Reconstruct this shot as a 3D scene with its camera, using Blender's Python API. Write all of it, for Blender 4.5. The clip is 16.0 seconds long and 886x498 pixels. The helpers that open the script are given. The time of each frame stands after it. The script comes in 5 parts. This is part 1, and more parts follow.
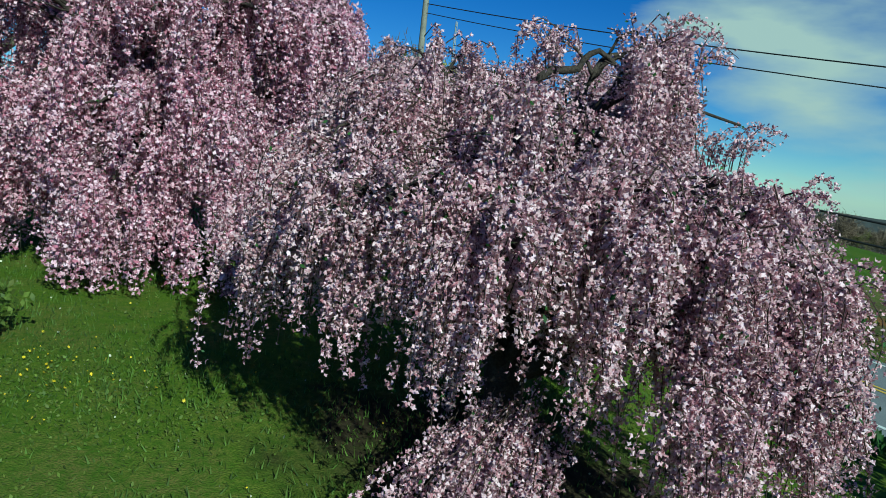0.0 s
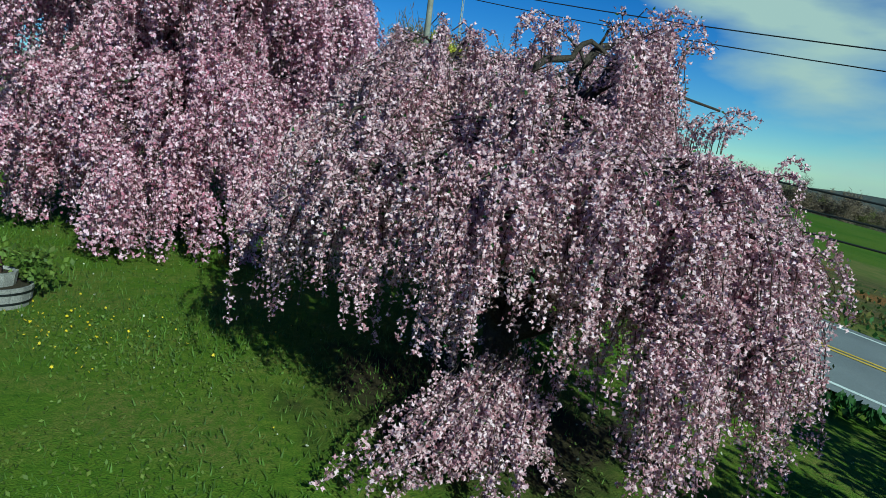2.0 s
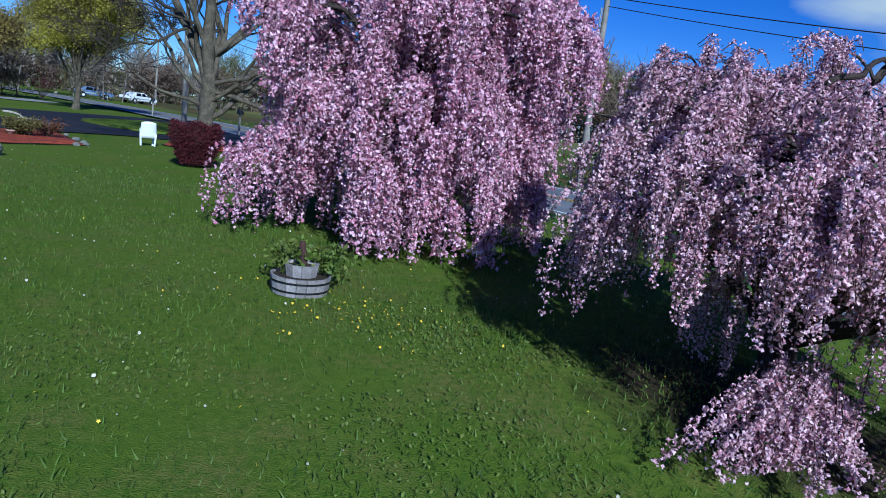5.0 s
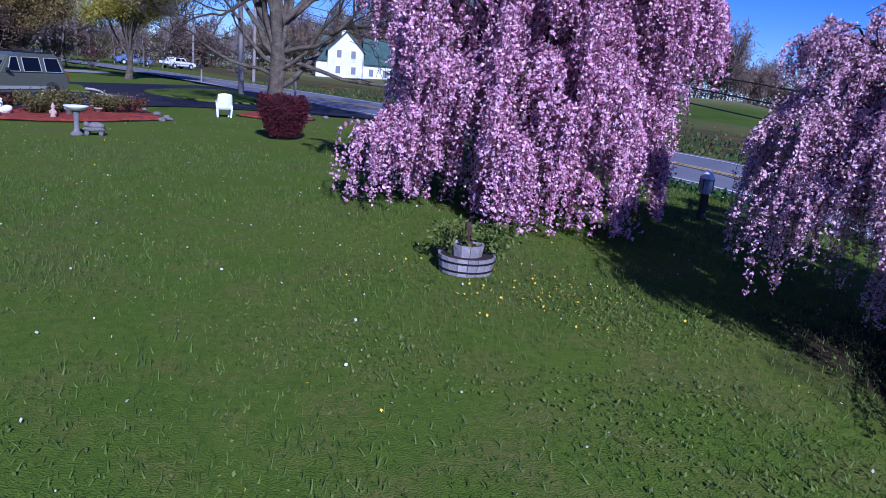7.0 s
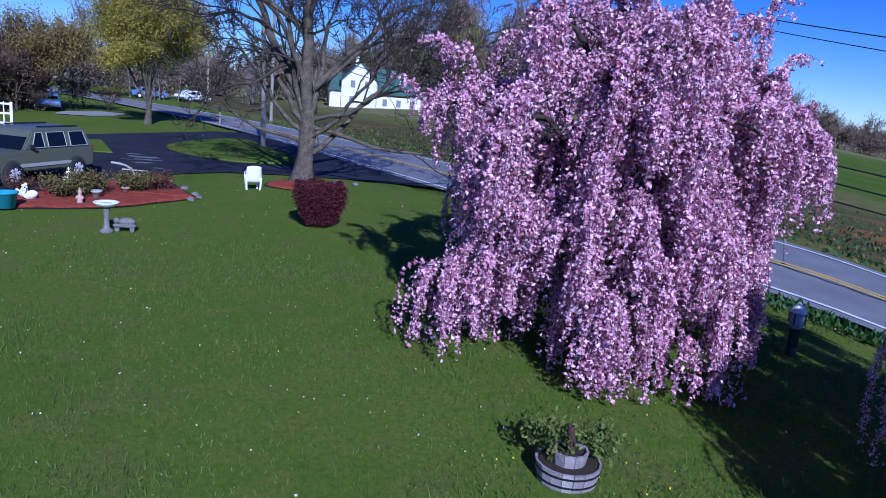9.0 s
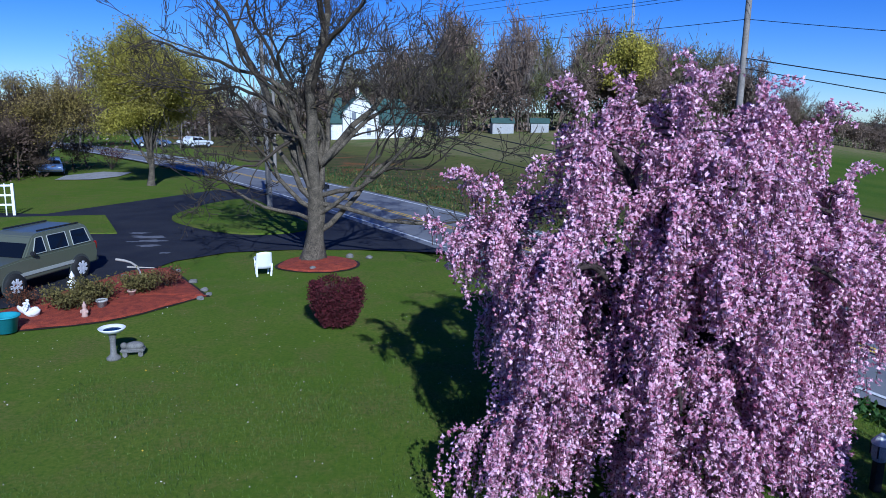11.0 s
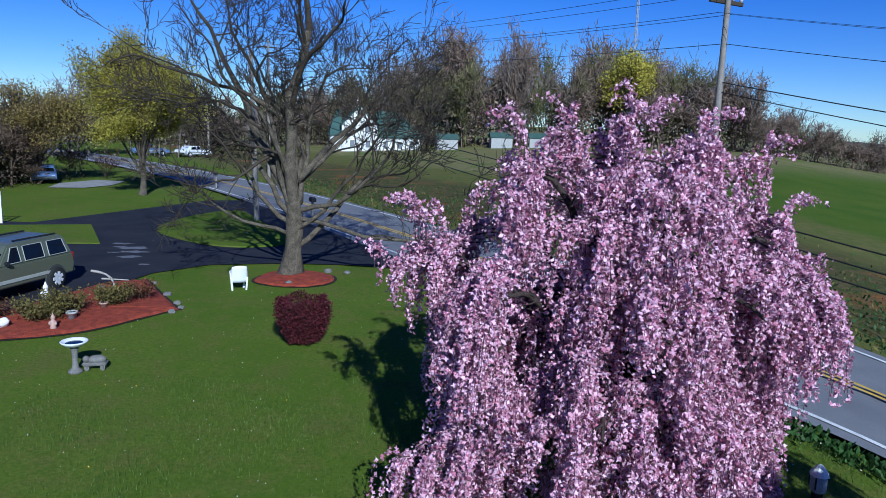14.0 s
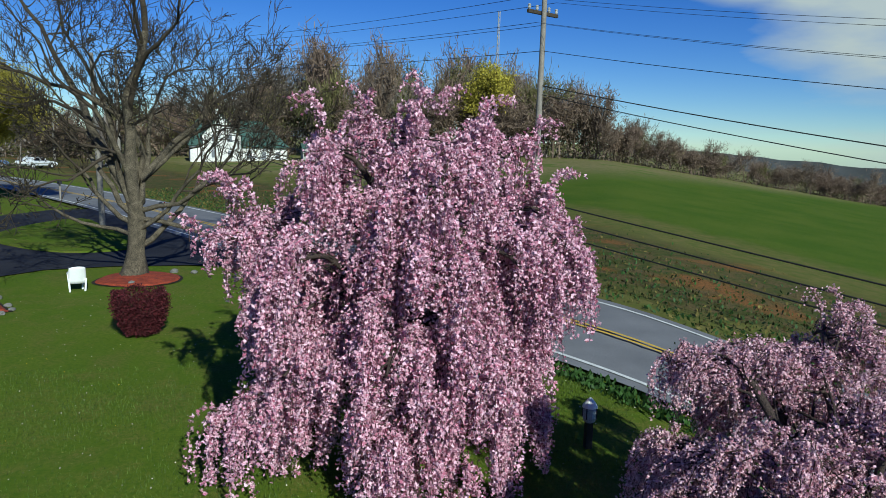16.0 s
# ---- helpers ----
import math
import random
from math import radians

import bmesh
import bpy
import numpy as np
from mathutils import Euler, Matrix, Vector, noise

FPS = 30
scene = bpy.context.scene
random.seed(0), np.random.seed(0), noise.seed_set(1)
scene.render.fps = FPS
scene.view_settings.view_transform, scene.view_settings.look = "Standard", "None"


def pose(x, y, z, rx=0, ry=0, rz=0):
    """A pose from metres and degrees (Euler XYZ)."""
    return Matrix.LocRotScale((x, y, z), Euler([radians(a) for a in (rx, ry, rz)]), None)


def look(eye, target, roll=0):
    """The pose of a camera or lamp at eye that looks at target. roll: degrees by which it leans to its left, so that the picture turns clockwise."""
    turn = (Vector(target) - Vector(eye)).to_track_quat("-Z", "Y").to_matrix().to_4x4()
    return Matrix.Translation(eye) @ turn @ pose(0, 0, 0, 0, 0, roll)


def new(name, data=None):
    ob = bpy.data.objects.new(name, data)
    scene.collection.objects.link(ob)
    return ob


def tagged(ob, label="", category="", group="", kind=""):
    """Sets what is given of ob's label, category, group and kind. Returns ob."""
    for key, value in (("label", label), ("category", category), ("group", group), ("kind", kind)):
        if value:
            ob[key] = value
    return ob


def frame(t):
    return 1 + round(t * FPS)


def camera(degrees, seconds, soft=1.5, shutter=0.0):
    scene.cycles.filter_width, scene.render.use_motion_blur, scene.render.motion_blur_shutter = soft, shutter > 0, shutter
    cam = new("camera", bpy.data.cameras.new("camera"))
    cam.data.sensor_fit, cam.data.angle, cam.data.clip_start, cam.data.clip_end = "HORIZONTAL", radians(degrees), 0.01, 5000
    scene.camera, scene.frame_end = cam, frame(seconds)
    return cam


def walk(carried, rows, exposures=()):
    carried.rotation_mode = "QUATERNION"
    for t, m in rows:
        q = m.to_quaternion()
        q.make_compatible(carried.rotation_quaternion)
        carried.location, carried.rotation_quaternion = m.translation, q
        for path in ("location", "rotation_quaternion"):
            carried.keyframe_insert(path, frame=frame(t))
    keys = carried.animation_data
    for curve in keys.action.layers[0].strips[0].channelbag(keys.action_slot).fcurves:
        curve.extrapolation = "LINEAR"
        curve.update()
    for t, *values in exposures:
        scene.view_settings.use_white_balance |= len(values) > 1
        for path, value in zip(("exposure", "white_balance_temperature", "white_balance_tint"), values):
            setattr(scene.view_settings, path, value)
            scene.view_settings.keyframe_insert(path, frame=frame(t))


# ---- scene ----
cam = camera(63.38, 16.0, soft=0.42)
# seconds, x, y, z, heading, tilt, lean
PATH_ROWS = [
    (0.0, 4.457, -1.509, 2.120, -14.13, -7.42, -6.51),
    (0.5, 4.408, -1.649, 2.103, -13.86, -9.52, -6.45),
    (1.0, 4.240, -1.815, 2.123, -14.20, -9.88, 3.48),
    (1.5, 4.367, -1.908, 2.156, -13.56, -8.59, -6.00),
    (2.0, 4.317, -2.080, 2.168, -13.67, -9.42, -6.98),
    (2.5, 4.185, -2.189, 2.171, -13.19, -10.76, -5.37),
    (3.0, 3.995, -2.228, 2.173, -13.10, -8.45, -5.62),
    (3.5, 3.701, -2.301, 2.142, -13.18, -10.28, -3.99),
    (4.0, 3.461, -2.314, 2.100, -11.95, -9.55, -5.78),
    (4.5, 3.172, -2.370, 2.001, -5.03, -9.00, -8.89),
    (7.0, 1.305, -2.580, 2.176, -1.29, -13.56, -4.93),
    (7.5, 0.974, -2.262, 2.587, -1.47, -12.63, -5.07),
    (8.0, 0.724, -1.999, 3.023, -1.79, -12.86, -4.34),
    (8.5, 0.488, -1.689, 3.491, -1.57, -15.24, -3.09),
    (9.0, 0.286, -1.200, 3.711, -0.65, -12.13, -4.79),
    (9.5, 0.173, -0.674, 4.202, -0.62, -11.17, -4.06),
    (12.0, -0.219, 0.462, 5.648, -0.82, -10.10, -0.10),
    (12.5, -0.031, 0.562, 5.692, -0.70, -9.24, -0.89),
    (13.0, 0.170, 0.486, 5.713, -0.55, -9.84, -1.19),
    (13.5, 0.448, 0.337, 5.726, -0.54, -9.87, -1.59),
    (14.0, 0.694, 0.132, 5.551, -0.39, -9.99, -1.98),
    (14.5, 0.956, -0.146, 5.387, -0.39, -9.83, -2.91),
    (15.0, 1.273, -0.370, 5.220, -0.19, -9.55, -2.12),
    (15.5, 1.681, -0.712, 5.055, -10.22, -8.19, -3.34),
    (16.0, 1.617, -1.216, 5.166, -10.48, -8.71, -1.82),
]
walk(cam, [(t, pose(x, y, z, 90 + p, r, h)) for t, x, y, z, h, p, r in PATH_ROWS],
     exposures=[(0.0, -0.03, 5450, -37), (3.4, -0.03, 5400, -36), (4.5, 0.03, 4980, -16), (7.0, 0.14, 4700, 30), (8.0, 0.14, 4660, 27), (9.5, 0.10, 4600, 18), (12.0, 0.06, 5000, 3), (15.0, 0.05, 5020, 1), (15.6, 0.03, 5350, -6), (16.0, 0.02, 5950, -10)])

# ---------------------------------------------------------------- light
SUN_TO = Vector((0.206, -0.843, 0.495)).normalized()
world = bpy.data.worlds.new("world")
scene.world = world
world.use_nodes = True
wn = world.node_tree.nodes
sky = wn.new("ShaderNodeTexSky")
sky.sky_type = 'NISHITA'
sky.sun_disc = False
sky.sun_elevation = math.asin(SUN_TO.z)
sky.sun_rotation = math.atan2(SUN_TO.x, SUN_TO.y)
sky.altitude = 1500
sky.air_density, sky.dust_density, sky.ozone_density = 1.0, 0.0, 6.0
wn["Background"].inputs["Strength"].default_value = 0.056
# a few soft fair-weather clouds
wl = world.node_tree.links
wtc, wmap, wnoise, wramp, wmix = (wn.new(k) for k in ("ShaderNodeTexCoord", "ShaderNodeMapping", "ShaderNodeTexNoise", "ShaderNodeMapRange", "ShaderNodeMix"))
wmap.inputs["Scale"].default_value = (1.0, 1.0, 3.2)
wmap.inputs["Location"].default_value = (0.35, 0.1, 0.0)
wnoise.inputs["Scale"].default_value, wnoise.inputs["Detail"].default_value = 2.2, 7
wramp.inputs["From Min"].default_value, wramp.inputs["From Max"].default_value = 0.56, 0.72
wmix.data_type = 'RGBA'
wmix.inputs["B"].default_value = (9.0, 9.3, 9.8, 1)
wl.new(wtc.outputs["Generated"], wmap.inputs["Vector"])
wl.new(wmap.outputs["Vector"], wnoise.inputs["Vector"])
wdot, wbank, wadd = wn.new("ShaderNodeVectorMath"), wn.new("ShaderNodeMapRange"), wn.new("ShaderNodeMath")
wdot.operation = 'DOT_PRODUCT'
wdot.inputs[1].default_value = (0.655, 0.72, 0.235)
wbank.inputs["From Min"].default_value, wbank.inputs["From Max"].default_value = 0.955, 0.995
wbank.inputs["To Min"].default_value, wbank.inputs["To Max"].default_value = -0.06, 0.15
wl.new(wtc.outputs["Generated"], wdot.inputs[0])
wl.new(wdot.outputs["Value"], wbank.inputs["Value"])
wl.new(wnoise.outputs["Fac"], wadd.inputs[0])
wl.new(wbank.outputs["Result"], wadd.inputs[1])
wl.new(wadd.outputs["Value"], wramp.inputs["Value"])
wl.new(wramp.outputs["Result"], wmix.inputs["Factor"])
whue = wn.new("ShaderNodeHueSaturation")
whue.inputs["Hue"].default_value, whue.inputs["Saturation"].default_value, whue.inputs["Value"].default_value = 0.524, 1.22, 1.58
wl.new(sky.outputs["Color"], whue.inputs["Color"])
wl.new(whue.outputs["Color"], wmix.inputs["A"])
wl.new(wmix.outputs["Result"], wn["Background"].inputs["Color"])
sun = new("sun", bpy.data.lights.new("sun", "SUN"))
sun.data.energy, sun.data.angle, sun.data.color = 5.0, radians(0.55), (1.0, 0.95, 0.88)
sun.matrix_world = look(SUN_TO * 60, (0, 0, 0))


# ---------------------------------------------------------------- materials
def mat(name, base, rough=0.8, metal=0.0, var=0.25, scale=6.0, fine=60.0, bump=0.0, spec=0.3, other=None,
        island=0.0, rnd=0.0, trans=0.0, stains=0.0):
    """Procedural surface: base colour varied at two scales, relief, optional second colour and per-piece variation."""
    m = bpy.data.materials.new(name)
    m.use_nodes = True
    nt = m.node_tree
    N, L = nt.nodes, nt.links
    bs = N["Principled BSDF"]
    bs.inputs["Roughness"].default_value = rough
    bs.inputs["Metallic"].default_value = metal
    bs.inputs["Specular IOR Level"].default_value = spec
    tc = N.new("ShaderNodeTexCoord")
    n1 = N.new("ShaderNodeTexNoise")
    n1.inputs["Scale"].default_value, n1.inputs["Detail"].default_value = scale, 6
    n2 = N.new("ShaderNodeTexNoise")
    n2.inputs["Scale"].default_value, n2.inputs["Detail"].default_value = fine, 4
    for n in (n1, n2):
        L.new(tc.outputs["Object"], n.inputs["Vector"])
    mix = N.new("ShaderNodeMix")
    mix.data_type = 'RGBA'
    b = Vector(base)
    o = Vector(other) if other else b * 0.55
    mix.inputs["A"].default_value = (*b, 1)
    mix.inputs["B"].default_value = (*o, 1)
    rmp = N.new("ShaderNodeMapRange")
    rmp.inputs["From Min"].default_value, rmp.inputs["From Max"].default_value = 0.35, 0.7
    rmp.inputs["To Max"].default_value = 1.0 if other else var * 2
    L.new(n1.outputs["Fac"], rmp.inputs["Value"])
    L.new(rmp.outputs["Result"], mix.inputs["Factor"])
    hsv = N.new("ShaderNodeHueSaturation")
    L.new(mix.outputs["Result"], hsv.inputs["Color"])
    mr = N.new("ShaderNodeMapRange")
    mr.inputs["From Min"].default_value, mr.inputs["From Max"].default_value = 0.3, 0.7
    mr.inputs["To Min"].default_value, mr.inputs["To Max"].default_value = 1 - var, 1 + var
    L.new(n2.outputs["Fac"], mr.inputs["Value"])
    val = mr.outputs["Result"]
    if island or rnd:
        src = N.new("ShaderNodeNewGeometry").outputs["Random Per Island"] if island else N.new("ShaderNodeObjectInfo").outputs["Random"]
        ma = N.new("ShaderNodeMapRange")
        k = island or rnd
        ma.inputs["To Min"].default_value, ma.inputs["To Max"].default_value = 1 - k, 1 + k
        L.new(src, ma.inputs["Value"])
        mu = N.new("ShaderNodeMath")
        mu.operation = 'MULTIPLY'
        L.new(val, mu.inputs[0])
        L.new(ma.outputs["Result"], mu.inputs[1])
        val = mu.outputs["Value"]
    L.new(val, hsv.inputs["Value"])
    L.new(hsv.outputs["Color"], bs.inputs["Base Color"])
    if bump:
        bp = N.new("ShaderNodeBump")
        bp.inputs["Strength"].default_value, bp.inputs["Distance"].default_value = min(bump, 1.0), 0.02
        L.new(n2.outputs["Fac"], bp.inputs["Height"])
        L.new(bp.outputs["Normal"], bs.inputs["Normal"])
    if trans:
        tr = N.new("ShaderNodeBsdfTranslucent")
        L.new(hsv.outputs["Color"], tr.inputs["Color"])
        ms = N.new("ShaderNodeMixShader")
        ms.inputs["Fac"].default_value = trans
        L.new(bs.outputs["BSDF"], ms.inputs[1])
        L.new(tr.outputs["BSDF"], ms.inputs[2])
        L.new(ms.outputs["Shader"], N["Material Output"].inputs["Surface"])
    return m


def petal_mat(name, pale, deep):
    """Blossom petals: pale to deep pink from flower to flower, thin enough to let light through."""
    m = bpy.data.materials.new(name)
    m.use_nodes = True
    N, L = m.node_tree.nodes, m.node_tree.links
    bs = N["Principled BSDF"]
    bs.inputs["Roughness"].default_value = 0.65
    bs.inputs["Specular IOR Level"].default_value = 0.25
    geo = N.new("ShaderNodeNewGeometry")
    ramp = N.new("ShaderNodeValToRGB")
    ramp.color_ramp.elements[0].color = (*deep, 1)
    ramp.color_ramp.elements[1].color = (*pale, 1)
    ramp.color_ramp.elements[0].position = 0.0
    ramp.color_ramp.elements[1].position = 0.85
    L.new(geo.outputs["Random Per Island"], ramp.inputs["Fac"])
    tc = N.new("ShaderNodeTexCoord")
    nz = N.new("ShaderNodeTexNoise")
    nz.inputs["Scale"].default_value = 1.3
    L.new(tc.outputs["Object"], nz.inputs["Vector"])
    mx = N.new("ShaderNodeMix")
    mx.data_type, mx.blend_type = 'RGBA', 'MULTIPLY'
    L.new(ramp.outputs["Color"], mx.inputs["A"])
    mx.inputs["B"].default_value = (0.94, 0.80, 0.86, 1)
    L.new(nz.outputs["Fac"], mx.inputs["Factor"])
    L.new(mx.outputs["Result"], bs.inputs["Base Color"])
    tr = N.new("ShaderNodeBsdfTranslucent")
    L.new(mx.outputs["Result"], tr.inputs["Color"])
    ms = N.new("ShaderNodeMixShader")
    ms.inputs["Fac"].default_value = 0.18
    L.new(bs.outputs["BSDF"], ms.inputs[1])
    L.new(tr.outputs["BSDF"], ms.inputs[2])
    L.new(ms.outputs["Shader"], N["Material Output"].inputs["Surface"])
    return m


def ground_mat():
    """Lawn near by, rough verge past the road, a green field beyond: zones across the line of the road."""
    m = bpy.data.materials.new("ground_cover")
    m.use_nodes = True
    N, L = m.node_tree.nodes, m.node_tree.links
    bs = N["Principled BSDF"]
    bs.inputs["Roughness"].default_value = 0.95
    bs.inputs["Specular IOR Level"].default_value = 0.04
    tc = N.new("ShaderNodeTexCoord")

    def noise_of(scale, detail=5):
        n = N.new("ShaderNodeTexNoise")
        n.inputs["Scale"].default_value, n.inputs["Detail"].default_value = scale, detail
        L.new(tc.outputs["Object"], n.inputs["Vector"])
        return n.outputs["Fac"]

    def mixed(a, b, fac, lo=0.35, hi=0.65):
        r = N.new("ShaderNodeMapRange")
        r.inputs["From Min"].default_value, r.inputs["From Max"].default_value = lo, hi
        L.new(fac, r.inputs["Value"])
        x = N.new("ShaderNodeMix")
        x.data_type = 'RGBA'
        for sock, c in (("A", a), ("B", b)):
            if isinstance(c, tuple):
                x.inputs[sock].default_value = (*c, 1)
            else:
                L.new(c, x.inputs[sock])
        L.new(r.outputs["Result"], x.inputs["Factor"])
        return x.outputs["Result"]
    big, mid, fine, blade = noise_of(0.22), noise_of(1.6), noise_of(14.0), noise_of(70.0, 3)
    lawn = mixed((0.106, 0.160, 0.015), (0.162, 0.188, 0.028), big)
    lawn = mixed(lawn, (0.190, 0.165, 0.045), mid, 0.46, 0.72)
    lawn = mixed(lawn, (0.185, 0.150, 0.050), noise_of(0.55), 0.53, 0.74)
    lawn = mixed((0.076, 0.128, 0.014), lawn, fine, 0.30, 0.60)
    lawn = mixed((0.073, 0.123, 0.014), lawn, blade, 0.30, 0.60)
    verge = mixed((0.135, 0.098, 0.046), (0.072, 0.085, 0.024), mid, 0.42, 0.58)
    soil = N.new("ShaderNodeTexNoise")
    soil.inputs["Scale"].default_value, soil.inputs["Detail"].default_value = 0.20, 6
    L.new(tc.outputs["Object"], soil.inputs["Vector"])
    verge = mixed(verge, (0.24, 0.105, 0.040), soil.outputs["Fac"], 0.57, 0.64)
    verge = mixed((0.05, 0.055, 0.02), verge, fine, 0.32, 0.55)
    field = mixed((0.066, 0.114, 0.013), (0.096, 0.132, 0.019), big)
    field = mixed((0.045, 0.080, 0.010), field, fine, 0.25, 0.5)
    grassy = mixed((0.095, 0.115, 0.026), (0.150, 0.135, 0.045), mid)
    dot = N.new("ShaderNodeVectorMath")
    dot.operation = 'DOT_PRODUCT'
    dot.inputs[1].default_value = (0.868, 0.496, 0)
    L.new(tc.outputs["Object"], dot.inputs[0])
    wob = N.new("ShaderNodeMath")
    wob.operation = 'MULTIPLY_ADD'
    wob.inputs[1].default_value = 5.0
    L.new(noise_of(0.5), wob.inputs[0])
    L.new(dot.outputs["Value"], wob.inputs[2])
    along = N.new("ShaderNodeVectorMath")
    along.operation = 'DOT_PRODUCT'
    along.inputs[1].default_value = (-0.496, 0.868, 0)
    L.new(tc.outputs["Object"], along.inputs[0])
    rough = mixed((0.150, 0.150, 0.052), (0.225, 0.190, 0.090), mid, 0.38, 0.62)
    rough = mixed(rough, (0.115, 0.150, 0.036), big, 0.52, 0.62)
    field = mixed(field, rough, along.outputs["Value"], 44.0, 60.0)
    # disc under the low cherry: brown leaf litter, darkened to paint in the crown's shade
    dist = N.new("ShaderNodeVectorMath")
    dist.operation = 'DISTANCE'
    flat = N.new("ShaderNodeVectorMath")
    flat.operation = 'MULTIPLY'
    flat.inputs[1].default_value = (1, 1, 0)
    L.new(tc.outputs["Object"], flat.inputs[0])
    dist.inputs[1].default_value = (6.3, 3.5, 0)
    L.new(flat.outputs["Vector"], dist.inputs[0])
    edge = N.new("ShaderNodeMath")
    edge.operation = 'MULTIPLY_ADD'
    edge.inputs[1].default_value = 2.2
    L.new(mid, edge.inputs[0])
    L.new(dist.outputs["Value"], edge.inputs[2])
    litter_shade = mixed((0.024, 0.019, 0.012), (0.056, 0.042, 0.025), fine, 0.3, 0.7)
    lawn = mixed(litter_shade, lawn, edge.outputs["Value"], 2.1, 2.9)
    col = mixed(lawn, grassy, wob.outputs["Value"], 20.5, 21.0)
    col = mixed(col, verge, wob.outputs["Value"], 23.2, 24.2)
    col = mixed(col, grassy, wob.outputs["Value"], 34.0, 37.0)
    col = mixed(col, field, wob.outputs["Value"], 42.0, 45.0)
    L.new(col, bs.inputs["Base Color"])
    bp = N.new("ShaderNodeBump")
    bp.inputs["Strength"].default_value, bp.inputs["Distance"].default_value = 0.6, 0.03
    L.new(blade, bp.inputs["Height"])
    L.new(bp.outputs["Normal"], bs.inputs["Normal"])
    return m


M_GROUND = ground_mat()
M_ROAD = mat("road_asphalt", (0.20, 0.20, 0.21), 0.9, var=0.15, scale=0.7, fine=45, bump=0.3, other=(0.15, 0.15, 0.16))
M_DRIVE = mat("sealed_asphalt", (0.021, 0.022, 0.030), 0.85, var=0.25, scale=0.8, fine=50, bump=0.3, spec=0.12, other=(0.034, 0.034, 0.041))
M_WHITE_LINE = mat("worn_white_paint", (0.70, 0.70, 0.68), 0.8, var=0.2, scale=3, fine=30)
M_YELLOW_LINE = mat("worn_yellow_paint", (0.62, 0.40, 0.06), 0.8, var=0.2, scale=3, fine=30)
M_MULCH = mat("red_mulch", (0.31, 0.056, 0.026), 0.95, var=0.45, scale=5, fine=40, bump=1.0, other=(0.17, 0.03, 0.018))
M_STUMP = mat("red_brown_wood", (0.075, 0.038, 0.030), 0.85, var=0.4, scale=9, fine=50, bump=0.6)
M_EARTH = mat("dark_earth", (0.030, 0.022, 0.014), 0.95, var=0.4, scale=6, fine=40, bump=0.8)
M_SCUFF = mat("dried_mud", (0.16, 0.16, 0.18), 0.9, var=0.4, scale=5, fine=30)
M_BARK_CHERRY = mat("cherry_bark", (0.060, 0.042, 0.036), 0.85, var=0.4, scale=12, fine=60, bump=0.9)
M_TWIG = mat("cherry_twig", (0.075, 0.045, 0.038), 0.8, var=0.3, scale=20, fine=80)
M_BARK = mat("grey_bark", (0.130, 0.106, 0.076), 0.95, var=0.6, scale=5, fine=30, bump=1.0)
M_BRANCH = mat("bare_branch", (0.060, 0.046, 0.033), 0.95, var=0.3, scale=4, fine=30)
M_PETAL_A = petal_mat("pale_pink_petals", (0.94, 0.71, 0.79), (0.42, 0.17, 0.22))
M_PETAL_B = petal_mat("pink_petals", (0.97, 0.71, 0.84), (0.46, 0.135, 0.23))
M_LEAF_NEW = mat("yellow_green_leaves", (0.42, 0.37, 0.050), 0.7, var=0.3, scale=0.6, fine=8, other=(0.28, 0.24, 0.060), island=0.4, trans=0.45)
M_LEAF_DULL = mat("dull_olive_leaves", (0.26, 0.20, 0.050), 0.8, var=0.3, scale=0.6, fine=8, other=(0.18, 0.13, 0.055), island=0.4, trans=0.3)
M_LEAF_OLIVE = mat("olive_leaves", (0.150, 0.125, 0.035), 0.8, var=0.3, scale=3, fine=20, island=0.4, trans=0.2)
M_LEAF_GREEN = mat("green_leaves", (0.045, 0.10, 0.022), 0.6, var=0.3, scale=3, fine=20, island=0.45, trans=0.25)
M_WEED = mat("weed_leaves", (0.115, 0.165, 0.030), 0.6, var=0.3, scale=3, fine=20, other=(0.16, 0.17, 0.035), island=0.4, trans=0.3)
M_LEAF_RED = mat("barberry_leaves", (0.088, 0.014, 0.020), 0.75, var=0.35, scale=4, fine=20, island=0.5, trans=0.2)
M_WOODS = mat("far_woods", (0.180, 0.126, 0.096), 0.95, var=0.35, scale=0.08, fine=0.7, other=(0.140, 0.104, 0.076), island=0.4)
M_WOODS_GREY = mat("far_grey_woods", (0.200, 0.165, 0.145), 0.95, var=0.35, scale=0.08, fine=0.7, other=(0.155, 0.130, 0.110), island=0.4)
M_WOODS_OLIVE = mat("far_olive_woods", (0.140, 0.128, 0.050), 0.95, var=0.35, scale=0.08, fine=0.7, other=(0.105, 0.105, 0.042), island=0.4)
M_WOODS_DARK = mat("dark_brown_woods", (0.105, 0.068, 0.050), 0.95, var=0.35, scale=0.15, fine=0.9, other=(0.080, 0.062, 0.034), island=0.4)
M_WOODS_GREEN = mat("far_woods_in_bud", (0.36, 0.31, 0.045), 0.95, var=0.35, scale=0.1, fine=0.9, island=0.3)
M_HILL = mat("far_hill", (0.06, 0.065, 0.07), 1.0, var=0.2, scale=0.01, fine=0.08)
M_WHITE = mat("white_paint", (0.80, 0.80, 0.78), 0.55, var=0.06, scale=3, fine=30)
M_SIDING = mat("white_siding", (0.74, 0.73, 0.70), 0.6, var=0.2, scale=0.9, fine=6, other=(0.60, 0.59, 0.55))
M_ROOF = mat("green_grey_shingles", (0.060, 0.112, 0.095), 0.9, var=0.25, scale=1, fine=12)
M_PLASTIC = mat("white_plastic", (0.82, 0.82, 0.82), 0.35, var=0.04, scale=4, fine=30, spec=0.5)
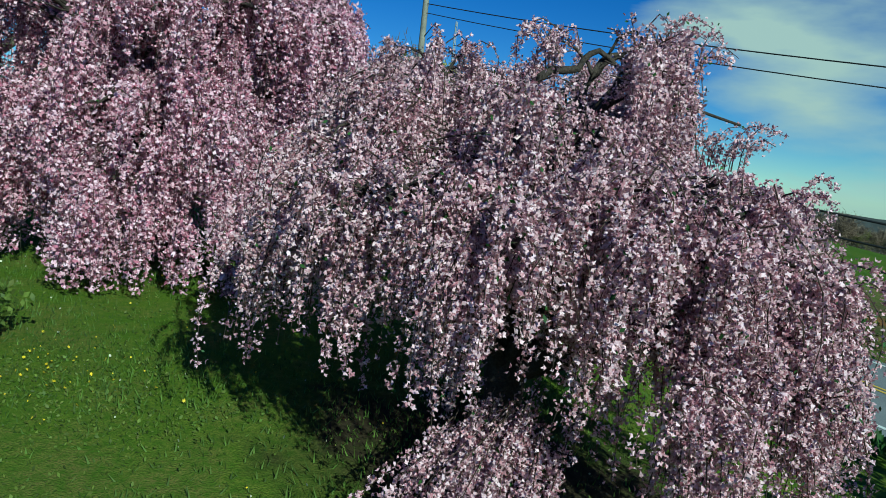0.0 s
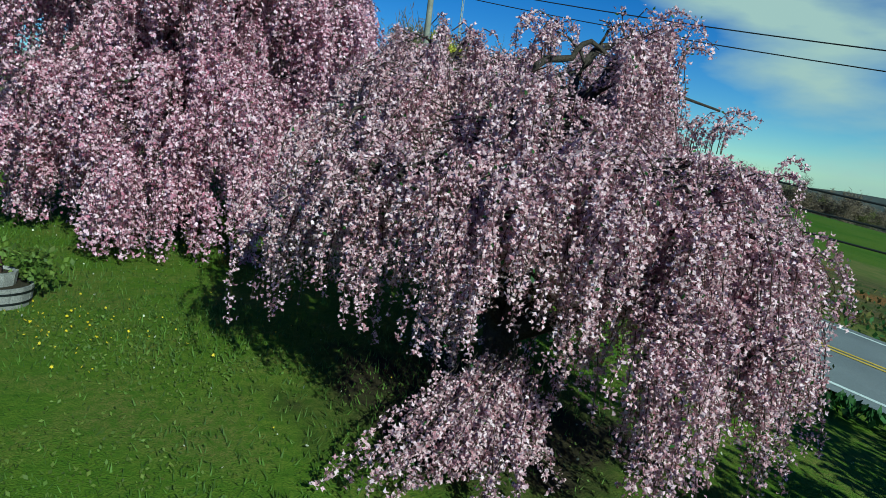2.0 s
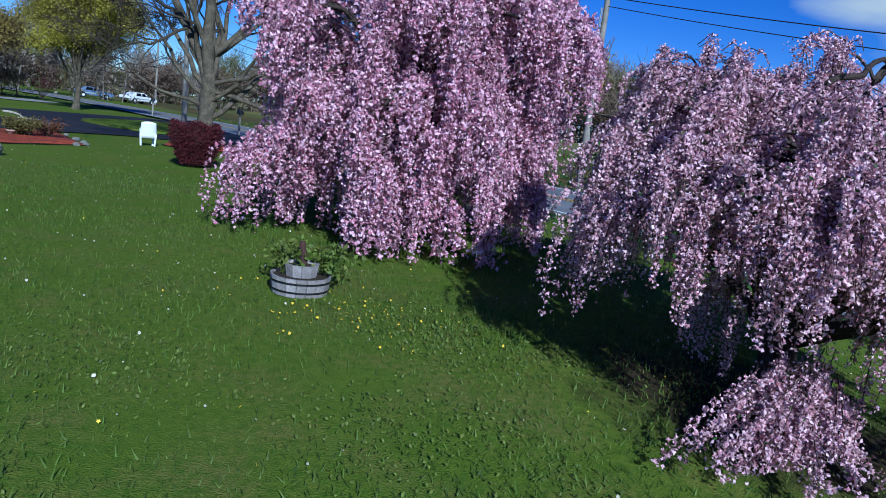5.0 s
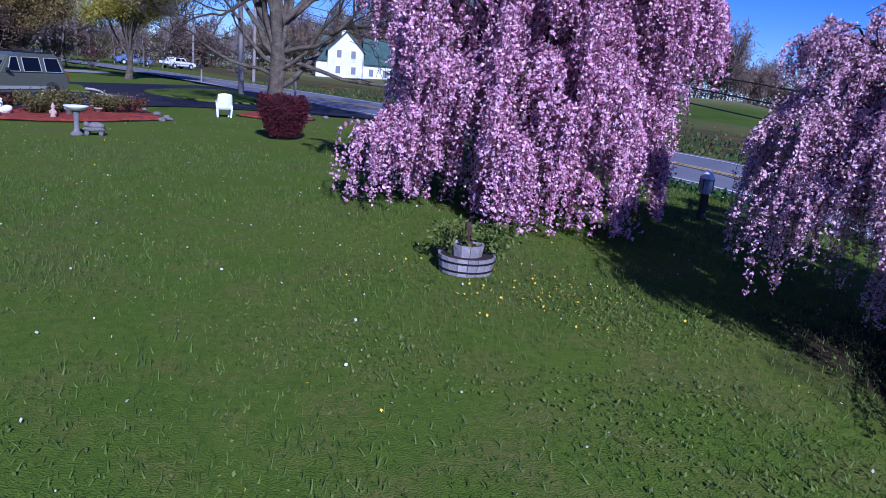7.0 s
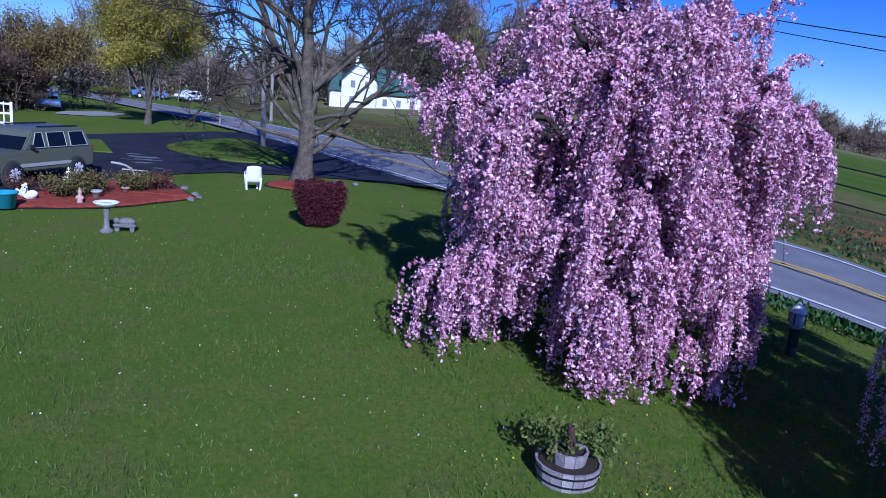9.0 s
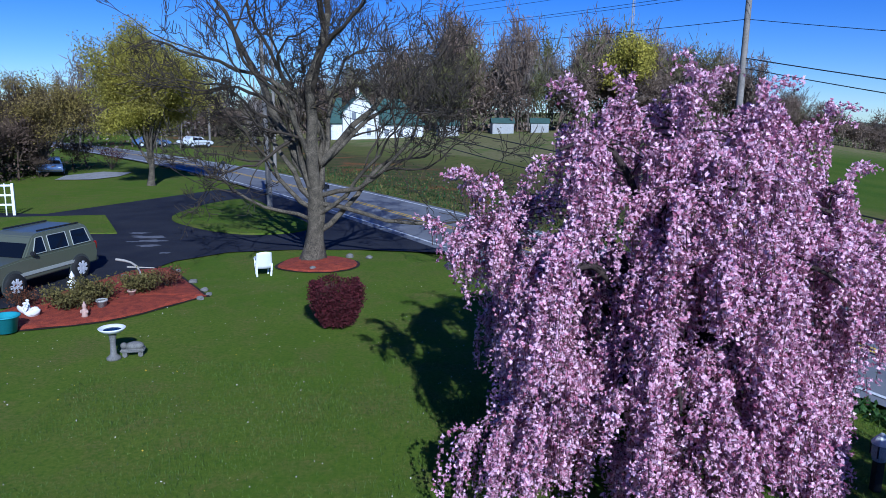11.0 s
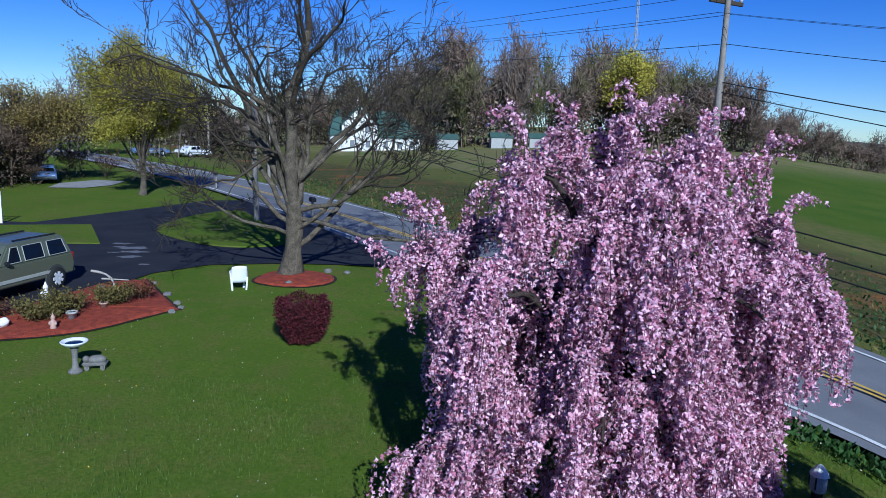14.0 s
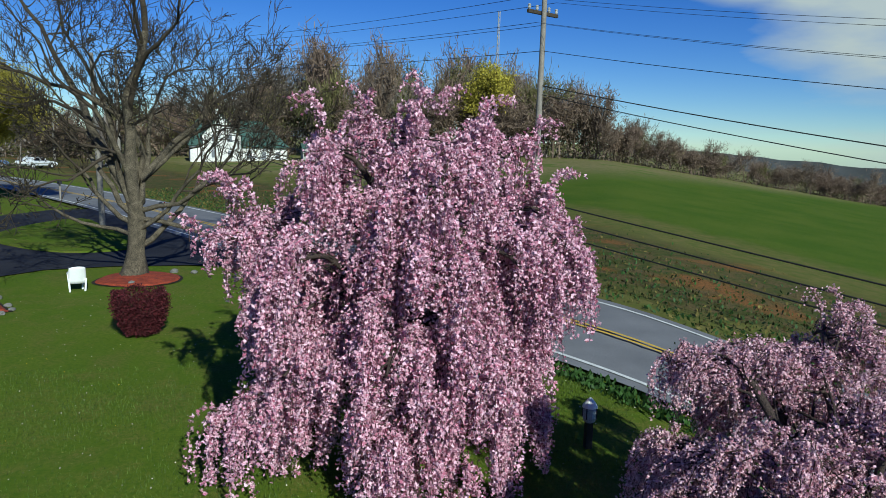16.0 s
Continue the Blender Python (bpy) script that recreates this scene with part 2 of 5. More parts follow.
M_CONCRETE = mat("weathered_concrete", (0.42, 0.41, 0.39), 0.9, var=0.3, scale=6, fine=50, bump=0.6)
M_STAVE = mat("grey_weathered_wood", (0.34, 0.30, 0.30), 0.85, var=0.3, scale=9, fine=60, bump=0.6, rnd=0.25)
M_IRON = mat("dark_iron", (0.03, 0.03, 0.032), 0.55, metal=0.6, var=0.3, scale=10, fine=60)
M_POLE = mat("weathered_pole", (0.27, 0.24, 0.21), 0.9, var=0.3, scale=3, fine=40, bump=0.4)
M_WIRE = mat("black_cable", (0.02, 0.02, 0.02), 0.6, var=0.1)
M_BLACK = mat("black_paint", (0.022, 0.022, 0.024), 0.5, var=0.2, scale=10, fine=50)
M_SOIL = mat("potting_soil", (0.05, 0.035, 0.022), 1.0, var=0.4, scale=20, fine=80, bump=0.8)
M_GRASS_BLADE = mat("grass_blades", (0.098, 0.156, 0.020), 0.7, var=0.2, scale=0.5, fine=4, other=(0.11, 0.15, 0.035), island=0.5, trans=0.3)
M_YELLOW_FLOWER = mat("yellow_petals", (0.75, 0.52, 0.03), 0.6, var=0.2, island=0.2)
M_FALLEN = mat("fallen_petals", (0.50, 0.46, 0.36), 0.7, var=0.2, island=0.4)
M_CAR_GREEN = mat("car_paint_sage", (0.125, 0.136, 0.095), 0.28, metal=0.2, var=0.05, spec=0.6)
M_STRIP = mat("pale_grey_strip", (0.36, 0.37, 0.33), 0.5, var=0.1)
M_CAR_TRIM = mat("grey_trim", (0.06, 0.065, 0.06), 0.5, var=0.1)
M_GLASS_DARK = mat("tinted_glass", (0.006, 0.008, 0.012), 0.08, var=0.05, spec=0.4)
M_PANE = mat("curtained_glass", (0.20, 0.21, 0.23), 0.2, var=0.2, spec=0.4)
M_LANTERN = mat("dim_lantern_glass", (0.42, 0.45, 0.50), 0.25, var=0.3, spec=0.5)
M_TYRE = mat("tyre_rubber", (0.022, 0.022, 0.022), 0.85, var=0.2, fine=60)
M_RIM = mat("alloy_rim", (0.70, 0.71, 0.74), 0.45, metal=0.25, var=0.1)
M_RED_LENS = mat("red_lens", (0.35, 0.02, 0.015), 0.25, var=0.1)
M_TEAL = mat("teal_plastic", (0.06, 0.30, 0.36), 0.45, var=0.1)
M_TERRACOTTA = mat("terracotta", (0.50, 0.33, 0.27), 0.85, var=0.2, scale=8, fine=40)
M_CAR_WHITE = mat("white_car_paint", (0.75, 0.76, 0.78), 0.3, var=0.04, spec=0.6)
M_CAR_BLUE = mat("blue_car_paint", (0.10, 0.16, 0.32), 0.3, var=0.05, spec=0.6)
M_STONE = mat("grey_stone", (0.20, 0.19, 0.175), 0.9, var=0.3, scale=8, fine=50, bump=0.6)
M_DRIFT = mat("bleached_driftwood", (0.46, 0.42, 0.36), 0.9, var=0.25, scale=9, fine=60, bump=0.5)


# ---------------------------------------------------------------- helpers for meshes
def ground_z(x, y):
    """Height of the ground: the lawn rises a little towards the road and the land falls away to the east."""
    z = 0.016 * 18 * math.tanh((x - 2) / 18) + 0.024 * 16 * math.tanh((y - 5) / 16)
    d = x - 0.42 * y - 3.5
    z -= 0.13 * (d if d > 8 else math.log1p(math.exp(1.5 * d)) / 1.5)
    n = 0.868 * x + 0.496 * y
    if n > 30:
        q = min(1.0, (n - 30) / 65)
        z += q * q * (3 - 2 * q) * 1.6
    return z


def part(name, bm, material, parent=None, label="", smooth=False):
    me = bpy.data.meshes.new(name)
    bm.to_mesh(me)
    bm.free()
    me.materials.append(material)
    if smooth:
        for p in me.polygons:
            p.use_smooth = True
    ob = new(name, me)
    if parent is not None:
        ob.parent = parent
    if label:
        tagged(ob, label)
    return ob


def raw(name, verts, faces, material, parent=None, label="", smooth=False):
    """An object from arrays: verts (n, 3), faces (m, k) all with k corners."""
    verts, faces = np.asarray(verts, np.float32), np.asarray(faces, np.int32)
    me = bpy.data.meshes.new(name)
    me.vertices.add(len(verts))
    me.vertices.foreach_set("co", verts.ravel())
    k = faces.shape[1]
    me.loops.add(faces.size)
    me.loops.foreach_set("vertex_index", faces.ravel())
    me.polygons.add(len(faces))
    me.polygons.foreach_set("loop_start", np.arange(0, faces.size, k, dtype=np.int32))
    me.update(calc_edges=True)
    me.materials.append(material)
    if smooth:
        me.polygons.foreach_set("use_smooth", np.ones(len(faces), bool))
    ob = new(name, me)
    if parent is not None:
        ob.parent = parent
    if label:
        tagged(ob, label)
    return ob


def empty(name, m, label, category, group="", kind=""):
    ob = new(name)
    ob.matrix_world = m
    ob.empty_display_size = 0.2
    return tagged(ob, label, category, group, kind)


def box(bm, sx, sy, sz, m=None, bevel=0.0):
    g = bmesh.ops.create_cube(bm, size=1.0, matrix=(m or Matrix()) @ Matrix.Diagonal((sx, sy, sz, 1)))
    if bevel:
        es = list({e for v in g["verts"] for e in v.link_edges})
        bmesh.ops.bevel(bm, geom=es, offset=bevel, segments=2, affect='EDGES')
    return g["verts"]


def cone(bm, r1, r2, h, m=None, seg=16):
    """A tapered drum that stands on the origin of m."""
    bmesh.ops.create_cone(bm, cap_ends=True, segments=seg, radius1=r1, radius2=r2, depth=h,
                          matrix=(m or Matrix()) @ Matrix.Translation((0, 0, h / 2)))


def lathe(bm, profile, seg=24, m=None):
    """Spins a list of (radius, height) round z."""
    m = m or Matrix()
    rings = []
    for r, z in profile:
        rings.append([bm.verts.new(m @ Vector((r * math.cos(2 * math.pi * i / seg), r * math.sin(2 * math.pi * i / seg), z))) for i in range(seg)])
    for a, b in zip(rings, rings[1:]):
        for i in range(seg):
            bm.faces.new((a[i], a[(i + 1) % seg], b[(i + 1) % seg], b[i]))
    for ring, flip in ((rings[0], True), (rings[-1], False)):
        bm.faces.new(ring[::-1] if flip else ring)


def tube_arrays(paths, radii, sides=3):
    """Tubes along many polylines of equal length: paths (n, k, 3), radii (n, k). Returns verts and quads."""
    paths, radii = np.asarray(paths, float), np.asarray(radii, float)
    n, k, _ = paths.shape
    tan = np.gradient(paths, axis=1)
    tan /= np.linalg.norm(tan, axis=2, keepdims=True) + 1e-9
    ref = np.where(np.abs(tan[..., 2:3]) > 0.9, np.array([1.0, 0, 0]), np.array([0, 0, 1.0]))
    u = np.cross(tan, ref)
    u /= np.linalg.norm(u, axis=2, keepdims=True) + 1e-9
    w = np.cross(tan, u)
    ang = np.arange(sides) * 2 * math.pi / sides
    ring = (u[:, :, None, :] * np.cos(ang)[None, None, :, None] + w[:, :, None, :] * np.sin(ang)[None, None, :, None])
    verts = paths[:, :, None, :] + ring * radii[:, :, None, None]
    idx = np.arange(n * k * sides).reshape(n, k, sides)
    a, b = idx[:, :-1, :], idx[:, 1:, :]
    quads = np.stack([a, np.roll(a, -1, 2), np.roll(b, -1, 2), b], -1).reshape(-1, 4)
    return verts.reshape(-1, 3), quads


def tube(name, path, radii, material, parent=None, sides=8, label=""):
    v, q = tube_arrays([path], [radii], sides)
    return raw(name, v, q, material, parent, label, smooth=True)


def petals(pos, size, ring, rng, cup=0.35):
    """Small cupped flowers at pos: each a fan with notched rim of `ring` corners. Returns verts and triangles."""
    n = len(pos)
    d = rng.normal(size=(n, 3))
    d[:, 2] += 0.2
    d /= np.linalg.norm(d, axis=1, keepdims=True)
    a = np.cross(d, rng.normal(size=(n, 3)))
    a /= np.linalg.norm(a, axis=1, keepdims=True) + 1e-9
    b = np.cross(d, a)
    ang = np.arange(ring) * 2 * math.pi / ring
    notch = 0.5 if ring > 6 else 1.0
    rad = np.where(np.arange(ring) % 2 == 0, 1.0, notch)[None, :] * rng.uniform(0.45 if ring < 6 else 0.75, 1.25, (n, ring)) * size[:, None]
    a, b = a * (1.3 if ring < 6 else 1.0), b * (0.75 if ring < 6 else 1.0)
    rim = pos[:, None, :] + a[:, None, :] * (np.cos(ang) * rad)[..., None] + b[:, None, :] * (np.sin(ang) * rad)[..., None] \
        + d[:, None, :] * (cup * rad)[..., None]
    verts = np.concatenate([pos[:, None, :], rim], 1)
    base = (np.arange(n) * (ring + 1))[:, None]
    i = np.arange(ring)
    tri = np.stack([np.broadcast_to(base, (n, ring)), base + 1 + i, base + 1 + (i + 1) % ring], -1)
    return verts.reshape(-1, 3), tri.reshape(-1, 3)


def small_petals(pos, size, rng):
    """Small blossoms at pos: two narrow folded petals that cross, with uneven ends."""
    n = len(pos)
    d = rng.normal(size=(n, 3))
    d /= np.linalg.norm(d, axis=1, keepdims=True)
    a = np.cross(d, rng.normal(size=(n, 3)))
    a /= np.linalg.norm(a, axis=1, keepdims=True) + 1e-9
    b = np.cross(d, a)
    V = []
    for j in range(2):
        t = (rng.normal(0, 0.3, n) + 1.5 * j)[:, None]
        u, w = a * np.cos(t) + b * np.sin(t), b * np.cos(t) - a * np.sin(t)
        k = size[:, None] * rng.uniform(0.8, 1.5, (n, 4)) * np.array([1.05, 0.58, 1.05, 0.58])
        c = pos + d * (size * 0.12 * j)[:, None]
        V += [c + u * k[:, :1] + d * k[:, :1] * 0.5, c + w * k[:, 1:2], c - u * k[:, 2:3] + d * k[:, 2:3] * 0.5, c - w * k[:, 3:]]
    return np.stack(V, 1).reshape(-1, 3), np.arange(8 * n).reshape(-1, 4)


def leaves(pos, size, rng, up=0.0):
    """Small pointed leaves, two triangles each, at pos."""
    n = len(pos)
    d = rng.normal(size=(n, 3))
    d[:, 2] += up
    d /= np.linalg.norm(d, axis=1, keepdims=True)
    s = np.cross(d, rng.normal(size=(n, 3)))
    s /= np.linalg.norm(s, axis=1, keepdims=True) + 1e-9
    L = size[:, None]
    verts = np.stack([pos, pos + d * L * 0.5 + s * L * 0.28, pos + d * L, pos + d * L * 0.5 - s * L * 0.28], 1)
    idx = np.arange(n * 4).reshape(n, 4)
    return verts.reshape(-1, 3), idx


def sheet(name, outline, material, lift, label="", kind="structure", category="", thick=0.0, step=1.2):
    """A flat piece of ground cover with the given outline, laid on the land and cut into small faces."""
    bm = bmesh.new()
    vs = [bm.verts.new((x, y, 0)) for x, y in outline]
    bm.faces.new(vs)
    xs, ys = [p[0] for p in outline], [p[1] for p in outline]
    for axis, lo, hi in ((0, min(xs), max(xs)), (1, min(ys), max(ys))):
        k = lo + step
        while k < hi:
            co, no = [0, 0, 0], [0, 0, 0]
            co[axis], no[axis] = k, 1
            bmesh.ops.bisect_plane(bm, geom=bm.verts[:] + bm.edges[:] + bm.faces[:], plane_co=co, plane_no=no)
            k += step
    for v in bm.verts:
        v.co.z = ground_z(v.co.x, v.co.y) + lift
    if thick:
        ext = bmesh.ops.extrude_face_region(bm, geom=bm.faces[:])
        low = [e for e in ext["geom"] if isinstance(e, bmesh.types.BMVert)]
        for v in low:
            v.co.z -= thick
    bmesh.ops.recalc_face_normals(bm, faces=bm.faces)
    if sum(f.normal.z * f.calc_area() for f in bm.faces) < 0 and not thick:
        bmesh.ops.reverse_faces(bm, faces=bm.faces)
    return tagged(part(name, bm, material), label, category, kind=kind)


def smooth_outline(pts, n=6):
    """A closed rounded outline through the corner points."""
    out, k = [], len(pts)
    for i in range(k):
        p0, p1, p2, p3 = (Vector(pts[(i + j) % k]) for j in (-1, 0, 1, 2))
        for s in range(n):
            t = s / n
            out.append(tuple(0.5 * ((2 * p1) + (p2 - p0) * t + (2 * p0 - 5 * p1 + 4 * p2 - p3) * t * t + (3 * p1 - p0 - 3 * p2 + p3) * t ** 3)))
    return out


ARCH = [(6.45, 3.75, 1.4), (6.35, 3.75, 2.2), (6.4, 3.7, 2.75), (6.55, 3.72, 2.86), (6.76, 3.73, 2.88), (6.81, 3.73, 3.0), (6.93, 3.73, 3.06), (7.1, 3.72, 2.94), (7.3, 3.7, 2.82), (7.75, 3.6, 2.7), (8.1, 3.5, 2.62)]

# ---------------------------------------------------------------- ground
def build_ground():
    xs = np.concatenate([np.linspace(-1500, -80, 14), np.arange(-70, 60, 1.6), np.linspace(65, 140, 16), np.linspace(160, 1500, 14)])
    ys = np.concatenate([np.linspace(-400, -30, 8), np.arange(-24, 75, 1.6), np.linspace(80, 200, 24), np.linspace(230, 2500, 16)])
    X, Y = np.meshgrid(xs, ys)
    Z = np.vectorize(ground_z)(X, Y)
    S, C = -0.496 * X + 0.868 * Y, 0.868 * X + 0.496 * Y
    C = C + np.where(S > 35, 0.0022 * (S - 35) ** 2, 0)
    Z = Z - np.where((np.abs(C - 15.9) < 3.6) & (S < 132), 0.12, 0)
    v = np.stack([X, Y, Z], -1).reshape(-1, 3)
    nx, ny = len(xs), len(ys)
    i = np.arange(nx * ny).reshape(ny, nx)
    f = np.stack([i[:-1, :-1], i[:-1, 1:], i[1:, 1:], i[1:, :-1]], -1).reshape(-1, 4)
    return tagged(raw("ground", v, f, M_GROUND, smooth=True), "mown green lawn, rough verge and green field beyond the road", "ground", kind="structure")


build_ground()
RD, RN = Vector((-0.496, 0.868)), Vector((0.868, 0.496))


def road_at(s, off):
    c = 15.9 + off - (0.0022 * (s - 35) ** 2 if s > 35 else 0)
    p = RD * s + RN * c
    return p.x, p.y


def strip(name, o1, o2, material, lift, label, s0=-60, s1=130, category="road", kind="structure"):
    ss = np.arange(s0, s1, 0.8)
    v, f = [], []
    for s in ss:
        for o in (o1, o2):
            x, y = road_at(s, o)
            v.append((x, y, ground_z(x, y) + lift))
    for i in range(len(ss) - 1):
        f.append((2 * i, 2 * i + 1, 2 * i + 3, 2 * i + 2))
    return tagged(raw(name, v, f, material), label, category, kind=kind)


strip("road", -2.85, 2.85, M_ROAD, 0.03, "grey two-lane asphalt road beside the lawn")
strip("trim_edge_line_near", -2.5, -2.38, M_WHITE_LINE, 0.036, "worn white edge line on the road", category="road marking")
strip("trim_edge_line_far", 2.38, 2.5, M_WHITE_LINE, 0.036, "worn white edge line on the road", category="road marking")
strip("trim_centre_line", -0.17, -0.06, M_YELLOW_LINE, 0.036, "double yellow centre line on the road", category="road marking")
strip("trim_centre_line_second", 0.06, 0.17, M_YELLOW_LINE, 0.036, "double yellow centre line on the road", category="road marking")

near_edge = [road_at(s, -2.86) for s in (22.0, 28, 34, 40, 45.5)]
DRIVE = [(1.2, 25.2), (-0.6, 25.6), (-2.6, 26.0), (-5.2, 26.0), (-7.4, 25.5), (-8.8, 24.0), (-9.4, 21.5), (-10.3, 18.9), (-14.0, 16.5),
         (-19.5, 20.0), (-20.5, 29.0), (-30.0, 32.0), (-30.0, 35.0), (-18.6, 34.4), (-16.3, 39.5), (-13.6, 45.4)] + near_edge[::-1]
sheet("driveway", DRIVE, M_DRIVE, 0.035, "freshly sealed black asphalt driveway loop", category="driveway")
ISLAND = smooth_outline([(-12.3, 33.6), (-10.6, 31.0), (-7.9, 29.1), (-5.8, 29.6), (-5.6, 31.6), (-8.0, 36.0), (-10.4, 40.4), (-12.0, 38.0)], 4)
sheet("lawn_island", ISLAND, M_GROUND, 0.10, "grass island inside the driveway loop", category="lawn", thick=0.09)
PATCH = [(-12.95, 29.15), (-15.6, 34.0), (-21.5, 32.6), (-19.0, 28.6)]
sheet("lawn_patch", PATCH, M_GROUND, 0.08, "small grass patch beside the driveway", category="lawn", thick=0.07)


# ---------------------------------------------------------------- weeping cherries
def weeping_cherry(name, base, trunk_h, seed, petal, lobes, plumes, strands, per, size, label, fall=1.0,
                   shoots=(), sweep=(), arch=None, puff=0.03):
    """A weeping cherry: a bent trunk, limbs that rise into uneven lobes, and plumes of hanging twigs over every lobe.
    A lobe is (x, y, top, radius, hem): its place from the trunk, its top and the height at which its twigs end."""
    rng = np.random.default_rng(seed)
    bx, by = base
    bz = ground_z(bx, by)
    thing = empty(name, pose(bx, by, bz), label, "tree", "weeping cherries on the lawn")
    ph = rng.uniform(0, 6.28, 6)
    t = np.linspace(0, 1, 10)
    spine = np.stack([0.16 * np.sin(2.6 * t + ph[0]) - 0.16 * math.sin(ph[0]), 0.12 * np.sin(3.4 * t + ph[1]) - 0.12 * math.sin(ph[1]),
                      t * trunk_h - 0.05], -1)
    r0 = 0.16
    tube("trunk", spine, r0 * (1.15 - 0.45 * t) + 0.06 * np.exp(-t * 12) + 0.012 * np.sin(t * 17), M_BARK_CHERRY, thing, 11, "dark rough cherry trunk")
    P, B = [], []
    ks = 6
    us = np.linspace(0, 1, ks)
    for i, (lx, ly, top, lr, hem) in enumerate(lobes):
        # limb: up from the trunk, over the lobe, down its outer side
        s0 = spine[int(4 + (i * 3) % 6)]
        out = np.array([lx, ly]) / (math.hypot(lx, ly) + 0.15)
        tip = np.array([lx + out[0] * lr * 0.75, ly + out[1] * lr * 0.75, top - 0.55 * lr])
        crest = np.array([lx * 0.92, ly * 0.92, top - 0.16])
        c1 = s0 * 0.45 + crest * 0.55 + np.array([0, 0, 0.12 * top])
        u = np.linspace(0, 1, 14)[:, None]
        p = s0 * (1 - u) ** 3 + 3 * c1 * u * (1 - u) ** 2 + 3 * (crest + np.array([0, 0, 0.15])) * u ** 2 * (1 - u) + tip * u ** 3
        p[1:] += np.cumsum(rng.normal(0, 0.022, (13, 3)), 0)
        tube("limb", p, (r0 * 0.42 * (1 - 0.82 * u[:, 0]) + 0.006) * (0.8 + 0.4 * lr / 1.3), M_BARK_CHERRY, thing, 7)
        k = max(3, int(plumes * lr ** 1.6))
        for j in range(k):
            a0 = math.atan2(ly, lx) if math.hypot(lx, ly) > 0.5 else rng.uniform(0, 6.28)
            th = a0 + rng.normal(0, 1.15) if math.hypot(lx, ly) > 0.5 else rng.uniform(0, 6.28)
            fi = math.acos(1 - rng.uniform(0.0, 1.12)) * rng.uniform(0.75, 1.0)
            apex = np.array([lx + lr * math.sin(fi) * math.cos(th), ly + lr * math.sin(fi) * math.sin(th), top - 0.85 * lr * (1 - math.cos(fi)) + rng.normal(0, 0.07)])
            # a branchlet from the limb to the plume
            q0 = p[rng.integers(6, 13)]
            w = np.linspace(0, 1, 7)[:, None]
            mid = (q0 + apex) / 2 + np.array([0, 0, 0.10 + 0.12 * rng.random()])
            B.append(q0 * (1 - w) ** 2 + 2 * mid * w * (1 - w) + apex * w ** 2 + rng.normal(0, 0.012, (7, 3)))
            L0 = fall * rng.choice([0.55, 0.8, 1.1, 1.45], p=[0.25, 0.35, 0.27, 0.13]) * rng.uniform(0.8, 1.2)
            m = int(strands * rng.uniform(0.55, 1.35))
            be = th + rng.normal(0, 0.75, m)
            reach = rng.uniform(0.06, 0.5, m) * (0.55 + 0.5 * lr)
            back = rng.uniform(0.0, 0.28, m)
            L = np.maximum(np.minimum(L0 * rng.uniform(0.4, 1.05, m), apex[2] - hem * rng.uniform(0.8, 1.5, m)), 0.18)
            rise = rng.uniform(-0.03, 0.16, m)
            hx = reach[:, None] * (1 - (1 - us[None]) ** 2.4) - back[:, None]
            wig = 0.025 * np.sin(6 * us[None] + rng.uniform(0, 6.28, (m, 1)))
            x = apex[0] + hx * np.cos(be)[:, None] + wig + rng.normal(0, 0.05, (m, 1))
            y = apex[1] + hx * np.sin(be)[:, None] - wig + rng.normal(0, 0.05, (m, 1))
            z = apex[2] + rise[:, None] * np.sin(np.pi * us[None] ** 0.6) - L[:, None] * us[None] ** 1.6 + rng.normal(0, 0.04, (m, 1))
            P.append(np.stack([x, y, z], -1))
    if arch:
        pts = np.array(arch) - np.array([bx, by, bz])
        m = len(pts)
        u = np.linspace(0, m - 1, 18)
        p = np.stack([np.interp(u, np.arange(m), pts[:, c]) for c in range(3)], -1)
        tube("limb", p, np.linspace(0.040, 0.010, 18), M_BARK_CHERRY, thing, 8, "bare dark limb bent in an arch")
    for sx, sy, sz, lean, g in shoots:
        # a young shoot that stands above the crown and nods over
        for j in range(5):
            a = lean + rng.normal(0, 0.5)
            gj = g * rng.uniform(0.45, 1.0)
            u1 = us
            P.append(np.stack([sx + rng.normal(0, 0.07) + 0.75 * gj * math.cos(a) * u1 ** 2.2, sy + rng.normal(0, 0.07) + 0.75 * gj * math.sin(a) * u1 ** 2.2,
                               sz - 0.2 + gj * (1.9 * u1 - 1.15 * u1 ** 2.6)], -1)[None])
    for sx, sy, sz, ex, ey, ez, fan, c in sweep:
        # a low spray that sweeps out over the grass and fans at its end
        for j in range(c):
            f = rng.normal(0, 1)
            g = rng.uniform(0.45, 1.0)
            side = np.array([-(ey - sy), ex - sx]) / math.hypot(ex - sx, ey - sy)
            u1 = us * g
            xx = sx - bx + (ex - sx) * u1 + side[0] * f * fan * u1 ** 1.5 + rng.normal(0, 0.15)
            yy = sy - by + (ey - sy) * u1 + side[1] * f * fan * u1 ** 1.5 + rng.normal(0, 0.15)
            zz = sz + (ez - sz) * u1 ** 0.75 + 0.10 * np.sin(u1 * 7 + f) * u1 + abs(rng.normal(0, 0.10)) - 0.22 * np.clip(us - 0.6, 0, 1) * rng.random()
            P.append(np.stack([xx, yy, np.maximum(zz, 0.04)], -1)[None])
    P, B = np.concatenate(P, 0), np.array(B)
    v, q = tube_arrays(B, np.linspace(0.016, 0.006, 7)[None, :] * rng.uniform(0.7, 1.3, (len(B), 1)), 4)
    tagged(raw("branchwork", v, q, M_BARK_CHERRY, thing, "dark arching branchlets"), kind="stuff")
    m = len(P)
